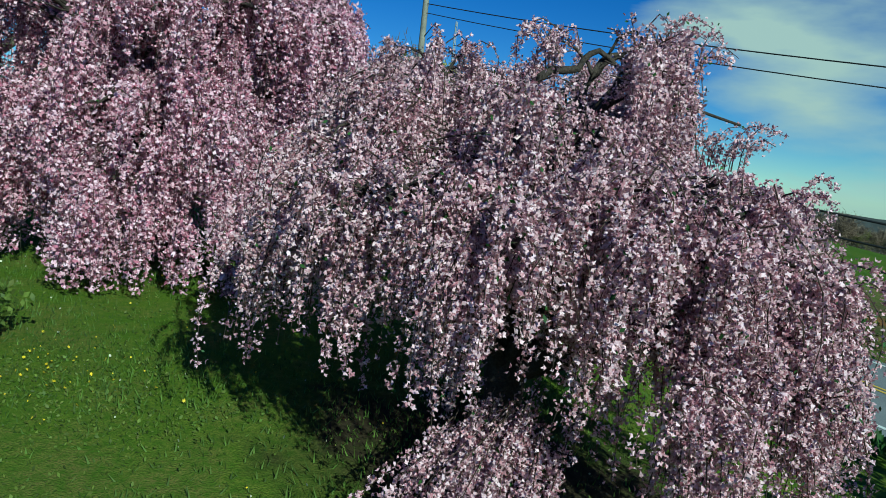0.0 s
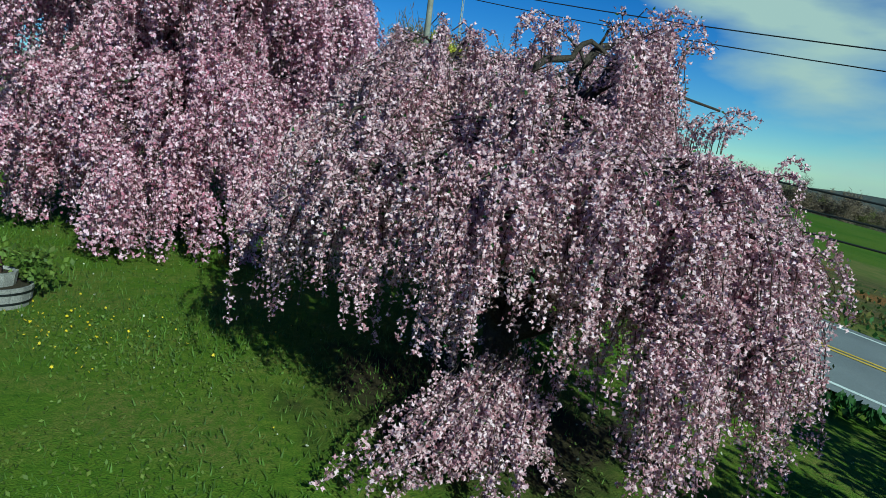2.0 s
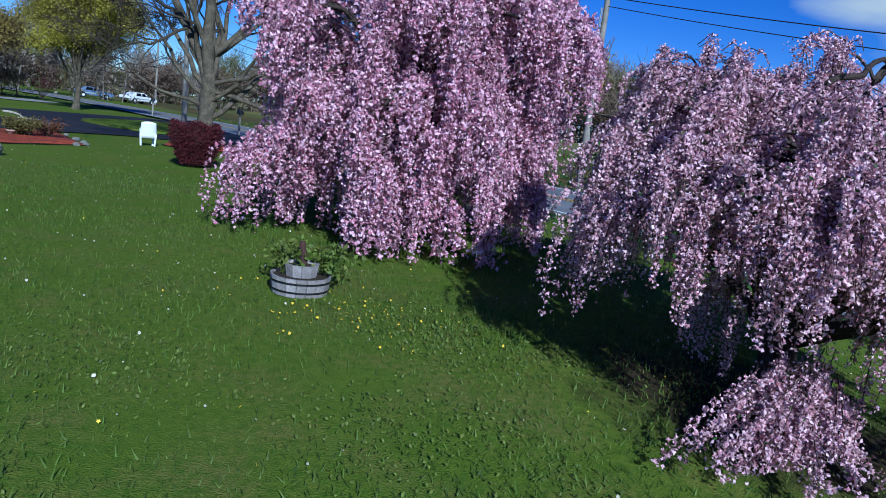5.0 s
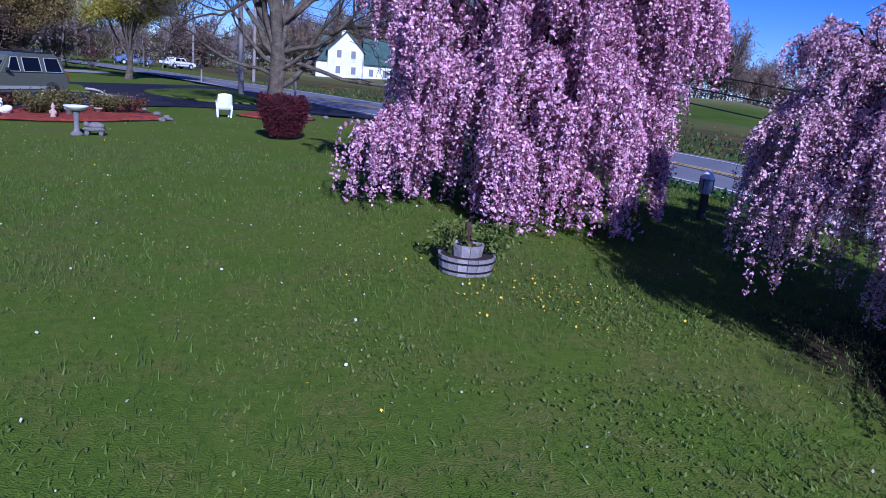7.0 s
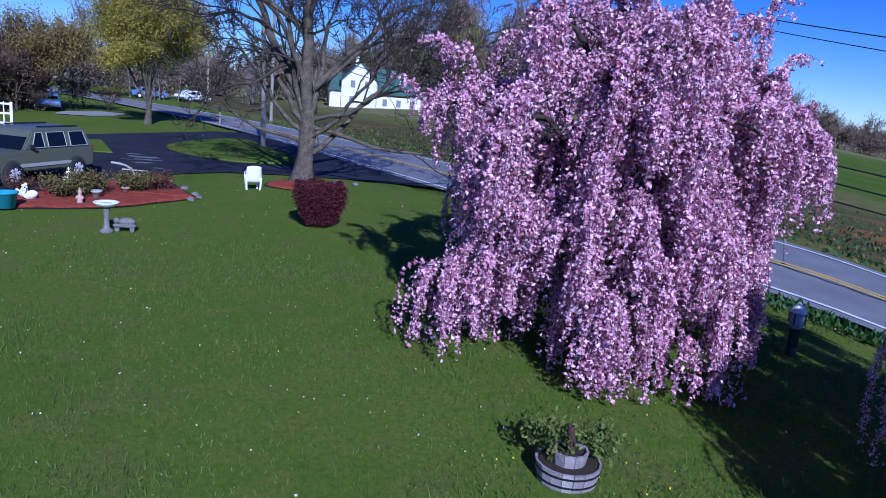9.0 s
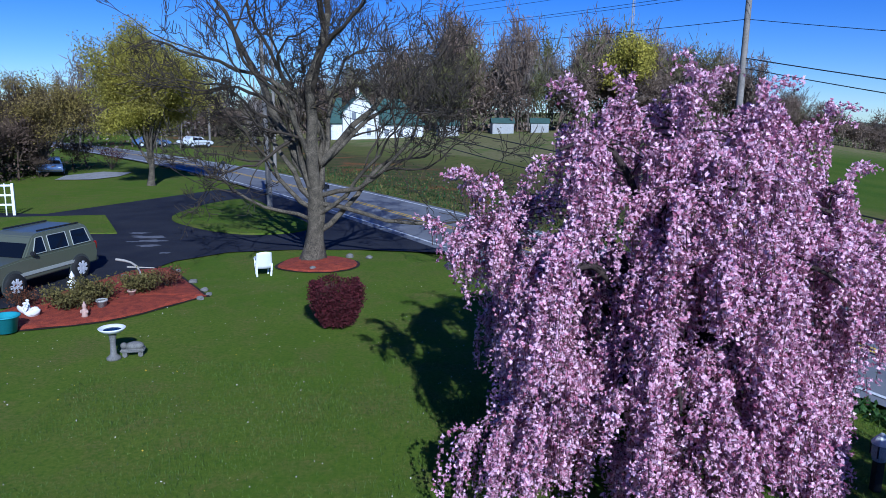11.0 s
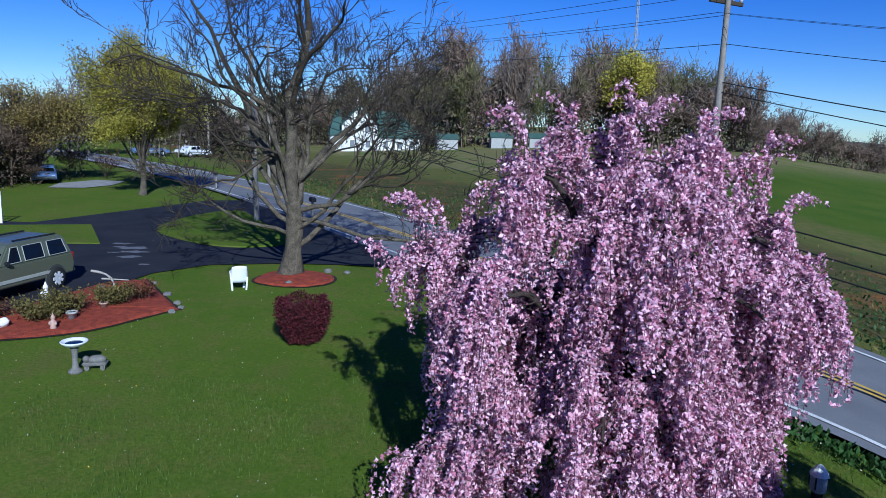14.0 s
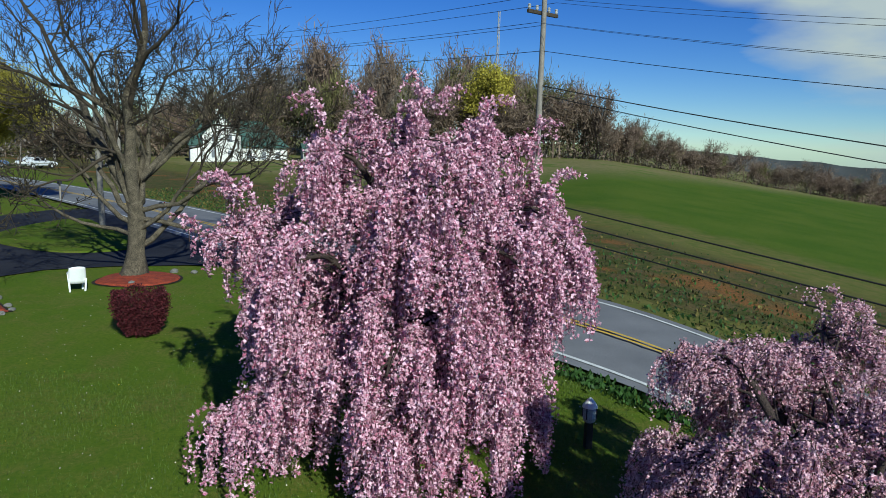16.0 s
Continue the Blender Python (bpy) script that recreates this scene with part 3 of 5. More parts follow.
    v, q = tube_arrays(P, np.linspace(0.0055, 0.0025, ks)[None, :] * rng.uniform(0.7, 1.4, (m, 1)), 3)
    tagged(raw("twigwork", v, q, M_TWIG, thing, "thin brown hanging twigs"), kind="stuff")

    def along(Q, dens, lo):
        kk = Q.shape[1]
        seg = np.linalg.norm(np.diff(Q, axis=1), axis=2).sum(1)
        c = np.maximum((seg * dens * rng.uniform(0.25, 1.5, len(Q))).astype(int), 2)
        w = np.repeat(np.arange(len(Q)), c)
        x = rng.uniform(lo, 1.0, len(w)) * (kk - 1)
        x = np.clip(np.round(x * 2.2) / 2.2 + rng.normal(0, 0.09, len(x)), 0, kk - 1.001)
        a = x.astype(int)
        g = (x - a)[:, None]
        return Q[w, a] * (1 - g) + Q[w, a + 1] * g
    pos = np.concatenate([along(P, per, 0.12), along(B, per * 0.6, 0.35)])
    pos += rng.normal(0, puff, pos.shape)
    v, f = small_petals(pos, size * rng.uniform(0.6, 1.3, len(pos)), rng)
    tagged(raw("blossom", v, f, petal, thing, "pale pink double blossom"), kind="stuff")
    pick = rng.choice(len(pos), len(pos) // 60, replace=False)
    v, f = leaves(pos[pick] + rng.normal(0, 0.03, (len(pick), 3)), rng.uniform(0.02, 0.05, len(pick)), rng)
    tagged(raw("leafage", v, f, M_LEAF_GREEN, thing, "small bronze-green young leaves"), kind="stuff")
    return thing


def ring_of(rng, count, dist, top, r, hem, start=0.0, vary=0.15):
    """A ring of lobes round the trunk, each a little off."""
    out = []
    for i in range(count):
        a = start + 2 * math.pi * (i + rng.uniform(-0.25, 0.25)) / count
        d = dist * rng.uniform(1 - vary, 1 + vary)
        out.append((d * math.cos(a), d * math.sin(a), top * rng.uniform(1 - vary * 0.6, 1 + vary * 0.6), r * rng.uniform(0.8, 1.2), hem))
    return out


lobe_rng = np.random.default_rng(4)
# low tree: a broad body, a dome to the east, skirts that reach the grass on the south-east only
LOBES_A = [(0.0, 0.0, 2.82, 1.1, 0.9), (-0.7, 0.3, 2.9, 0.9, 0.9), (-0.3, -0.7, 2.72, 0.8, 1.0), (0.7, 0.4, 2.85, 0.9, 0.8), (0.65, 0.1, 3.4, 0.6, 1.2), (0.5, -0.3, 3.2, 0.55, 1.3), (1.2, 2.3, 3.4, 0.8, 1.0), (0.5, 1.4, 3.2, 0.9, 1.0),
           (-1.0, 0.5, 2.4, 0.65, 0.85), (-1.25, -0.1, 2.1, 0.6, 0.85), (-1.05, 0.9, 2.1, 0.6, 0.8), (-1.1, -0.7, 2.2, 0.6, 0.95), (-0.9, -1.1, 2.2, 0.6, 0.95), (-0.5, -1.4, 2.2, 0.6, 1.1),
           (0.0, -1.5, 2.25, 0.6, 1.15), (0.55, -1.5, 2.3, 0.65, 0.3), (1.05, -1.3, 2.2, 0.65, 0.15), (0.42, -1.7, 1.45, 0.5, 0.15), (0.75, -1.75, 1.5, 0.5, 0.12), (0.9, -0.6, 1.9, 0.7, 0.15), (1.1, -1.65, 1.4, 0.5, 0.10), (1.5, -1.3, 1.4, 0.5, 0.08),
           (1.6, -0.8, 2.1, 0.6, 0.1), (1.75, -0.1, 2.3, 0.65, 0.12), (1.4, 0.6, 2.7, 0.75, 0.3), (-0.45, 1.5, 3.3, 0.75, 0.4), (0.2, 2.0, 3.15, 0.85, 0.3), (-0.75, 1.6, 2.3, 0.6, 0.5), (1.3, 1.6, 2.6, 0.8, 0.2),
           (0.2, -0.3, 1.9, 0.8, 1.1), (0.5, 0.8, 1.8, 0.9, 0.3), (1.1, 0.3, 1.8, 0.8, 0.1)]
SHOOTS_A = [(-0.2, 0.3, 2.8, 2.5, 0.35), (1.1, 0.0, 3.3, -0.3, 0.6), (1.2, -0.2, 3.1, 0.1, 0.6), (0.1, 0.0, 3.2, 3.0, 0.4), (1.8, 0.2, 2.6, 0.0, 0.6), (1.7, -0.2, 2.6, -0.4, 0.5),
            (2.1, -0.4, 2.2, 0.0, 0.5), (-0.9, 0.3, 2.6, 2.0, 0.4), (-0.5, 1.4, 2.8, 2.6, 0.6), (1.2, 2.3, 3.5, 2.0, 0.5), (-1.0, 0.9, 2.3, 2.6, 0.5)]
weeping_cherry("weeping_cherry", (6.4, 3.7), 1.5, 11, M_PETAL_A, LOBES_A, 17, 12, 165, 0.0132,
               "low weeping cherry in full pale pink blossom on the lawn", fall=0.85, shoots=SHOOTS_A, puff=0.021,
               sweep=((6.2, 2.8, 0.60, 5.45, 1.8, 0.10, 0.32, 50), (6.3, 2.7, 0.5, 6.0, 1.85, 0.10, 0.26, 22), (6.1, 2.8, 0.6, 4.95, 1.9, 0.15, 0.05, 5)), arch=ARCH)
# tall tree: a shaggy round crown with a lobe to the west, a waist, and a wide skirt
LOBES_B = [(0.0, 0.0, 5.5, 1.25, 2.8), (-1.25, -0.3, 5.1, 1.0, 2.6), (1.35, 0.0, 5.2, 1.1, 2.4), (0.2, -1.4, 4.8, 1.1, 2.2), (-2.6, -0.1, 3.9, 0.85, 1.9),
           (2.4, 0.0, 4.3, 1.0, 1.2), (-1.6, -1.6, 3.8, 1.0, 1.5), (0.0, -2.2, 3.7, 1.0, 1.2), (1.2, -2.0, 3.9, 1.0, 1.2), (2.2, -1.2, 3.9, 1.0, 1.0), (0.2, 1.5, 5.0, 1.15, 2.0),
           (-1.5, 1.4, 4.1, 1.1, 1.2), (1.6, 1.5, 4.4, 1.1, 1.2), (-2.75, -1.35, 1.6, 0.85, 0.06), (2.5, 0.3, 3.0, 0.9, 0.5), (-0.5, -2.5, 1.8, 0.85, 0.06), (0.8, -2.4, 1.9, 0.85, 0.06), (0.2, -2.2, 2.6, 0.9, 0.1), (-0.5, -0.9, 4.4, 1.0, 1.5), (0.8, -1.0, 4.2, 1.0, 1.4)] \
    + ring_of(lobe_rng, 8, 2.25, 2.45, 0.90, 0.12, 0.4, 0.12) + ring_of(lobe_rng, 10, 2.45, 1.45, 0.70, 0.10, 0.0, 0.12) + ring_of(lobe_rng, 7, 1.5, 3.2, 1.1, 0.25, 0.1)
SHOOTS_B = [(-1.4, -0.3, 5.2, 2.8, 0.85), (-0.7, 0.1, 5.45, 1.9, 0.7), (0.2, -0.2, 5.6, 2.5, 0.8), (0.5, 0.3, 5.55, 0.6, 0.6), (1.2, 0.2, 5.35, 0.3, 0.75),
            (2.0, 0.0, 5.0, -0.1, 0.8), (2.2, -0.2, 4.2, 0.0, 0.7), (2.35, -0.5, 3.6, -0.2, 0.55), (-2.7, 0.0, 4.0, 3.0, 0.8), (-2.4, -0.4, 4.0, 2.4, 0.65), (-3.2, -0.2, 3.6, 3.2, 0.5)]
weeping_cherry("weeping_cherry", (3.2, 10.0), 2.6, 23, M_PETAL_B, [(x * ((0.73 if x > 0 else 0.85) if t > 3.3 else 0.77 if x < -2.7 else 0.68 if x < 0 else 0.63), y * (0.88 if t > 2.0 else 0.80), t, r * 0.90, e if x < 1.0 or t < 3.3 else max(e, 1.7)) for x, y, t, r, e in LOBES_B], 11.0, 14, 68, 0.0240,
               "tall weeping cherry covered in pink blossom on the lawn", fall=1.2, shoots=SHOOTS_B, puff=0.027)


# ---------------------------------------------------------------- other trees
def branching(rng, start, direction, length, radius, levels, split=(2, 4), spread=0.6, droop=0.0, k=5, kink=0.10, curl=0.03, shrink=(0.58, 0.85)):
    """Tapered branches that fork; returns paths and radii by level."""
    out = []
    todo = [(np.array(start, float), np.array(direction, float), length, radius, 0)]
    while todo:
        p, d, L, r, lev = todo.pop()
        pts, rad = [p], [r]
        dd = d / np.linalg.norm(d)
        for i in range(1, k):
            dd = dd + rng.normal(0, max(kink + curl * lev, 0.05), 3) + np.array([0, 0, 0.05 - droop * lev])
            dd /= np.linalg.norm(dd)
            pts.append(pts[-1] + dd * L / (k - 1))
            rad.append(r * (1 - 0.45 * i / (k - 1)))
        out.append((lev, np.array(pts), np.array(rad)))
        if lev < levels:
            c = rng.integers(split[0], split[1] + 1)
            for j in range(c + (1 if lev else 0)):
                at = 1.0 if j == 0 else rng.uniform(0.35, 1.0)
                q = at * (k - 1)
                i = min(int(q), k - 2)
                s = pts[i] + (pts[i + 1] - pts[i]) * (q - i)
                turn = rng.normal(0, 1, 3)
                turn -= dd * turn.dot(dd)
                turn /= np.linalg.norm(turn) + 1e-9
                nd = dd + turn * spread * rng.uniform(0.6, 1.3) * (0.5 if j == 0 else 1)
                todo.append((s, nd, L * rng.uniform(*shrink), rad[min(i + 1, k - 1)] * rng.uniform(0.5, 0.72) if j else rad[-1] * 0.9, lev + 1))
    return out


def bare_tree(name, base, seed, label, trunk_r, trunk_h, limb_len, levels, n_limb, up=0.9, buds=0, bud_mat=None, bud_size=0.1,
              bark=None, spread=0.6, sides=(10, 6, 4, 3, 3, 3, 3), fork=0.55, limbs=None, kink=0.10, split=(2, 3), least=0.0085, curl=0.03, shrink=(0.58, 0.85)):
    rng = np.random.default_rng(seed)
    bz = ground_z(*base)
    thing = empty(name, pose(base[0], base[1], bz), label, "tree")
    t = np.linspace(0, 1, 8)
    path = np.stack([0.06 * trunk_h * np.sin(2 * t), 0.03 * trunk_h * np.sin(3 * t + 1), t * trunk_h], -1)
    t = np.linspace(0, 1, 18)
    tr = tube("trunk", np.stack([np.interp(t, np.linspace(0, 1, 8), path[:, c]) for c in range(3)], -1), trunk_r * (0.94 - 0.22 * t) + trunk_r * 0.5 * np.exp(-t * 9), bark or M_BARK, thing, 18, "furrowed grey trunk")
    for vtx in tr.data.vertices:
        # knots and furrows that run up the stem
        c = vtx.co
        an = math.atan2(c.y, c.x)
        g = 1 + 0.07 * math.sin(5 * an + 1.1 * c.z) + 0.06 * math.sin(9 * an - 2.3 * c.z + seed) + 0.07 * math.sin(2 * an + 4.1 * c.z)
        c.x, c.y = c.x * g, c.y * g
    by = {}
    for i in range(len(limbs) if limbs else n_limb):
        if limbs:
            a, lift, h, ln, th = limbs[i]
            a = radians(a)
        else:
            a = 2 * math.pi * (i + rng.uniform(-0.3, 0.3)) / n_limb
            h, lift, ln, th = (rng.uniform(fork, 1.0) if i else 1.0), up * rng.uniform(0.6, 1.6), rng.uniform(0.8, 1.15), rng.uniform(0.4, 0.62)
        s = path[-1] * h + path[0] * (1 - h)
        d = np.array([math.cos(a), math.sin(a), lift])
        for lev, p, r in branching(rng, s, d, limb_len * ln, trunk_r * th, levels, split, spread, k=6, kink=kink, curl=curl, shrink=shrink):
            by.setdefault(lev, []).append((p, r))
    ends = []
    for lev, items in by.items():
        P, Rr = np.array([p for p, _ in items]), np.array([r for _, r in items])
        if lev == 0:
            for p, r in items:
                tube("limb", p, r, bark or M_BARK, thing, 7)
            continue
        v, q = tube_arrays(P, np.maximum(Rr, least), sides[min(lev, 6)])
        tagged(raw("branchwork" if lev < 3 else "twigwork", v, q, M_BRANCH, thing), kind="stuff")
        if lev >= 2:
            ends.append(P.reshape(-1, 3))
    if buds:
        e = np.concatenate(ends)
        pos = e[rng.integers(0, len(e), buds)] + rng.normal(0, 0.10 + 1.3 * bud_size, (buds, 3))
        v, f = leaves(pos, bud_size * rng.uniform(0.6, 1.4, buds), rng)
        tagged(raw("crown", v, f, bud_mat, thing, "small yellow-green opening leaves"), kind="stuff")
    return thing


bare_tree("maple_tree", (-4.17, 24.0), 5, "large bare maple with a furrowed trunk beside the driveway", 0.33, 2.6, 3.2, 5, 0, buds=5000,
          bud_mat=M_LEAF_OLIVE, bud_size=0.045, spread=0.88, kink=0.23, split=(2, 3), least=0.0105, curl=-0.014, shrink=(0.45, 0.76),
          limbs=((25, 6.5, 1.0, 1.75, 0.66), (165, 4.6, 0.97, 1.6, 0.56), (190, 2.6, 0.85, 1.1, 0.38), (110, 3.4, 0.95, 1.35, 0.44), (-60, 2.6, 0.9, 1.1, 0.38),
                 (0, 0.45, 0.36, 1.05, 0.34), (182, 1.2, 0.8, 0.95, 0.32), (160, 0.9, 0.7, 0.8, 0.28), (12, 1.2, 0.78, 0.95, 0.34),
                 (75, 1.8, 0.9, 1.0, 0.36), (15, 3.0, 1.0, 1.3, 0.42), (-8, 0.50, 0.85, 1.3, 0.27), (200, 6.0, 0.72, 1.25, 0.36), (70, 7.0, 0.8, 1.4, 0.42), (-40, 6.0, 0.66, 1.2, 0.36),
                 (5, 0.30, 0.78, 1.3, 0.27), (-20, 0.45, 0.6, 1.1, 0.25), (175, 0.40, 0.55, 0.9, 0.23)))
bare_tree("maple_tree", (-18.7, 47.6), 8, "young maple in yellow-green new leaf across the driveway", 0.20, 2.6, 2.9, 4, 12, up=2.4,
          buds=140000, bud_mat=M_LEAF_NEW, bud_size=0.13, fork=0.18)
bare_tree("maple_tree", (-29.0, 54.0), 9, "rounded tree in yellow-green new leaf at the wood's edge", 0.2, 1.2, 2.3, 4, 8, up=1.2,
          buds=26000, bud_mat=M_LEAF_DULL, bud_size=0.14)


def woods(name, spots, seed, material, label, scale=1.0):
    """Far bare woods: trunks, limbs and a haze of twigs, all one piece of land cover."""
    rng = np.random.default_rng(seed)
    kinds = []
    for i in range(5):
        v_all, f_all, off = [], [], 0
        paths = branching(rng, (0, 0, 0), (0, 0, 1), 5.0, 0.17, 3, (3, 4), 0.42, k=3)
        by = {}
        for lev, p, r in paths:
            by.setdefault(lev, []).append((p, r))
        for lev, items in by.items():
            v, q = tube_arrays(np.array([p for p, _ in items]), np.maximum(np.array([r for _, r in items]), 0.045), 3)
            v_all.append(v)
            f_all.append(q + off)
            off += len(v)
        e = np.concatenate([p for lev, p, _ in paths if lev >= 2])
        m = 260
        pos = e[rng.integers(0, len(e), m)] + rng.normal(0, 0.45, (m, 3))
        low = rng.uniform(0, 1, m) < 0.42
        pos[low] = np.stack([rng.normal(0, 1.7, m), rng.normal(0, 1.7, m), rng.uniform(0, 8.0, m)], -1)[low]
        pos, fine = pos[low], pos[~low]
        v, q = leaves(pos, rng.uniform(0.35, 0.75, len(pos)), rng, 0.7)
        v_all.append(v)
        f_all.append(q + off)
        off += len(v)
        fine = np.repeat(fine, 4, 0) + rng.normal(0, 0.38, (4 * len(fine), 3))
        go = rng.normal(0, 0.6, fine.shape) + np.array([0, 0, 0.5])
        wide = np.cross(go, rng.normal(size=fine.shape))
        wide *= rng.uniform(0.04, 0.075, len(fine))[:, None] / (np.linalg.norm(wide, axis=1, keepdims=True) + 1e-9)
        v = np.stack([fine - wide, fine + wide, fine + go * 0.8 + wide * 0.4, fine + go * 0.8 - wide * 0.4], 1).reshape(-1, 3)
        v_all.append(v)
        f_all.append(np.arange(len(v)).reshape(-1, 4) + off)
        v = np.concatenate(v_all)
        v /= v[:, 2].max()
        kinds.append((v, np.concatenate(f_all)))
    V, F, off = [], [], 0
    for x, y, h in spots:
        v, f = kinds[rng.integers(0, len(kinds))]
        a = rng.uniform(0, 6.28)
        w = (0.50 * h + 3.6) * rng.uniform(0.75, 1.35) * scale
        rot = np.array([[math.cos(a), -math.sin(a), 0], [math.sin(a), math.cos(a), 0], [0, 0, 1]])
        q = (v * np.array([w, w, h])) @ rot.T + np.array([x, y, ground_z(x, y) - 0.2])
        V.append(q)
        F.append(f + off)
        off += len(q)
    return tagged(raw(name, np.concatenate(V), np.concatenate(F), material), label, "woods", kind="stuff")


def wood_edge(rng, xs, tops, y0, n, deep, slope=0.0):
    """Spots for trees along a wood's edge whose height follows the given tops."""
    out = []
    for i in range(n):
        x = rng.uniform(xs[0], xs[-1])
        d = deep * rng.uniform(0, 1) ** 1.4
        y = y0 + slope * (x - xs[0]) + d
        if y > 110 and -27 < x < 3:
            y = max(y, 137 + 0.3 * d)  # the house's yard is clear
        out.append((x, y, float(np.interp(x, xs, tops)) * rng.choice([0.62, 0.74, 0.82, 0.88, 1.06]) * rng.uniform(0.9, 1.05)))
    return out


rw = np.random.default_rng(77)
FAR_X, FAR_TOP = (-75, -45, -24, -12, 7, 31, 42, 52, 64, 78, 120, 210), (10, 9, 13, 18, 22.5, 22, 21, 17, 9, 7, 6, 6)
woods("woods", wood_edge(rw, FAR_X, FAR_TOP, 127, 210, 26), 3, M_WOODS, "bare brown woods on the far side of the field")
woods("woods", wood_edge(rw, FAR_X, FAR_TOP, 129, 150, 26), 4, M_WOODS_GREY, "grey bare woods on the far side of the field")
woods("woods", wood_edge(rw, FAR_X, FAR_TOP, 126, 90, 20), 8, M_WOODS_OLIVE, "olive budding trees along the far field")
woods("woods", wood_edge(rw, (-46, -28.5), (8.0, 7.5), 43, 64, 20), 6, M_WOODS_DARK, "bare brown trees beyond the driveway")
woods("woods", wood_edge(rw, (-37, -27.5), (3.4, 2.6), 43, 40, 15), 9, M_WOODS_DARK, "dark brown undergrowth beyond the driveway")
woods("woods", wood_edge(rw, (-55, -24), (12, 12), 74, 14, 10, 0.6), 10, M_WOODS_GREY, "tall grey bare trees beyond the driveway")
woods("woods", wood_edge(rw, (52, 80, 210), (10, 7.5, 6.5), 122, 60, 9), 12, M_WOODS, "low brown woods along the field's far edge")
BRUSH_TOP = tuple(0.74 * h for h in FAR_TOP)
woods("woods", wood_edge(rw, FAR_X, BRUSH_TOP, 126, 130, 8), 13, M_WOODS, "brown brush along the wood's edge", 1.7)
woods("woods", wood_edge(rw, FAR_X, BRUSH_TOP, 134, 90, 14), 14, M_WOODS_OLIVE, "olive brush in the woods", 1.7)
bare_tree("budding_tree", (32.5, 125.0), 12, "rounded tree in yellow-green bud at the far wood's edge", 0.28, 9.0, 3.2, 3, 10, up=1.1, buds=9000, bud_mat=M_WOODS_GREEN, bud_size=0.42, fork=0.5)


def hills():
    rng = np.random.default_rng(5)
    n = 90
    a = np.linspace(math.radians(35), math.radians(150), n)
    d = 900.0
    h = np.where(a > 1.5, 10 + 8 * np.sin(a * 5 + 1), -6 + 5 * np.sin(a * 7)) + 3 * np.sin(a * 13) + rng.normal(0, 0.7, n)
    v, f = [], []
    for i in range(n):
        c, s = math.cos(a[i]), math.sin(a[i])
        v += [(d * c, d * s, -60), (d * c, d * s, h[i]), ((d + 260) * c, (d + 260) * s, -60)]
    for i in range(n - 1):
        b = 3 * i
        f += [(b, b + 3, b + 4, b + 1), (b + 1, b + 4, b + 5, b + 2)]
    tagged(raw("backdrop", v, f, M_HILL), "low wooded hills on the horizon", "hills", kind="structure")


hills()


# ---------------------------------------------------------------- shrubs
def barberry(base, w, h):
    rng = np.random.default_rng(31)
    bz = ground_z(*base)
    thing = empty("barberry_bush", pose(base[0], base[1], bz), "clipped dark red barberry bush on the lawn", "bush")
    k = 5
    n = 90
    az, t = rng.uniform(0, 6.28, n), np.linspace(0, 1, k)[None, :]
    rr = rng.uniform(0.2, 0.47, n)[:, None] * w * t ** 0.7
    P = np.stack([rr * np.cos(az)[:, None], rr * np.sin(az)[:, None], t * h * rng.uniform(0.6, 0.97, n)[:, None]], -1)
    v, q = tube_arrays(P, np.full((n, k), 0.006), 3)
    tagged(raw("stemwork", v, q, M_TWIG, thing), kind="stuff")
    m = 15000
    a = rng.uniform(0, 6.28, m)
    zz = rng.uniform(0.08, 1.0, m)
    prof = 0.27 + 0.23 * np.clip(zz * 1.7, 0, 1) - 0.05 * np.clip(zz - 0.85, 0, 1) / 0.15
    rad = prof * w * np.sqrt(rng.uniform(0.45, 1.0, m)) * (1 + 0.07 * np.sin(5 * a + 3 * zz) + 0.05 * np.sin(11 * a))
    pos = np.stack([rad * np.cos(a), rad * np.sin(a), zz * h * (1 + 0.04 * np.sin(4 * a))], -1) + rng.normal(0, 0.015, (m, 3))
    v, f = leaves(pos, rng.uniform(0.035, 0.075, m), rng, 0.5)
    tagged(raw("foliage", v, f, M_LEAF_RED, thing, "dense small dark red leaves"), kind="stuff")
    return thing


barberry((-2.4, 16.9), 1.30, 1.12)


# ---------------------------------------------------------------- garden things
def stave_ring(parent, r0, r1, z0, h, n, thing_name="stave"):
    """Barrel staves as separate boards round a tub."""
    for i in range(n):
        a = 2 * math.pi * i / n
        w0, w1 = 2 * math.pi * r0 / n * 0.94, 2 * math.pi * r1 / n * 0.94
        bm = bmesh.new()
        vs = []
        for z, r, w in ((z0, r0, w0), (z0 + h, r1, w1)):
            for dr in (0, -0.03):
                for s in (-1, 1):
                    vs.append(bm.verts.new((r + dr, s * w / 2, z)))
        for f in ((0, 1, 3, 2), (4, 6, 7, 5), (0, 4, 5, 1), (2, 3, 7, 6), (0, 2, 6, 4), (1, 5, 7, 3)):
            bm.faces.new([vs[j] for j in f])
        bmesh.ops.recalc_face_normals(bm, faces=bm.faces)
        ob = part(thing_name, bm, M_STAVE, parent)
        ob.matrix_basis = pose(0, 0, 0, 0, 0, math.degrees(a))


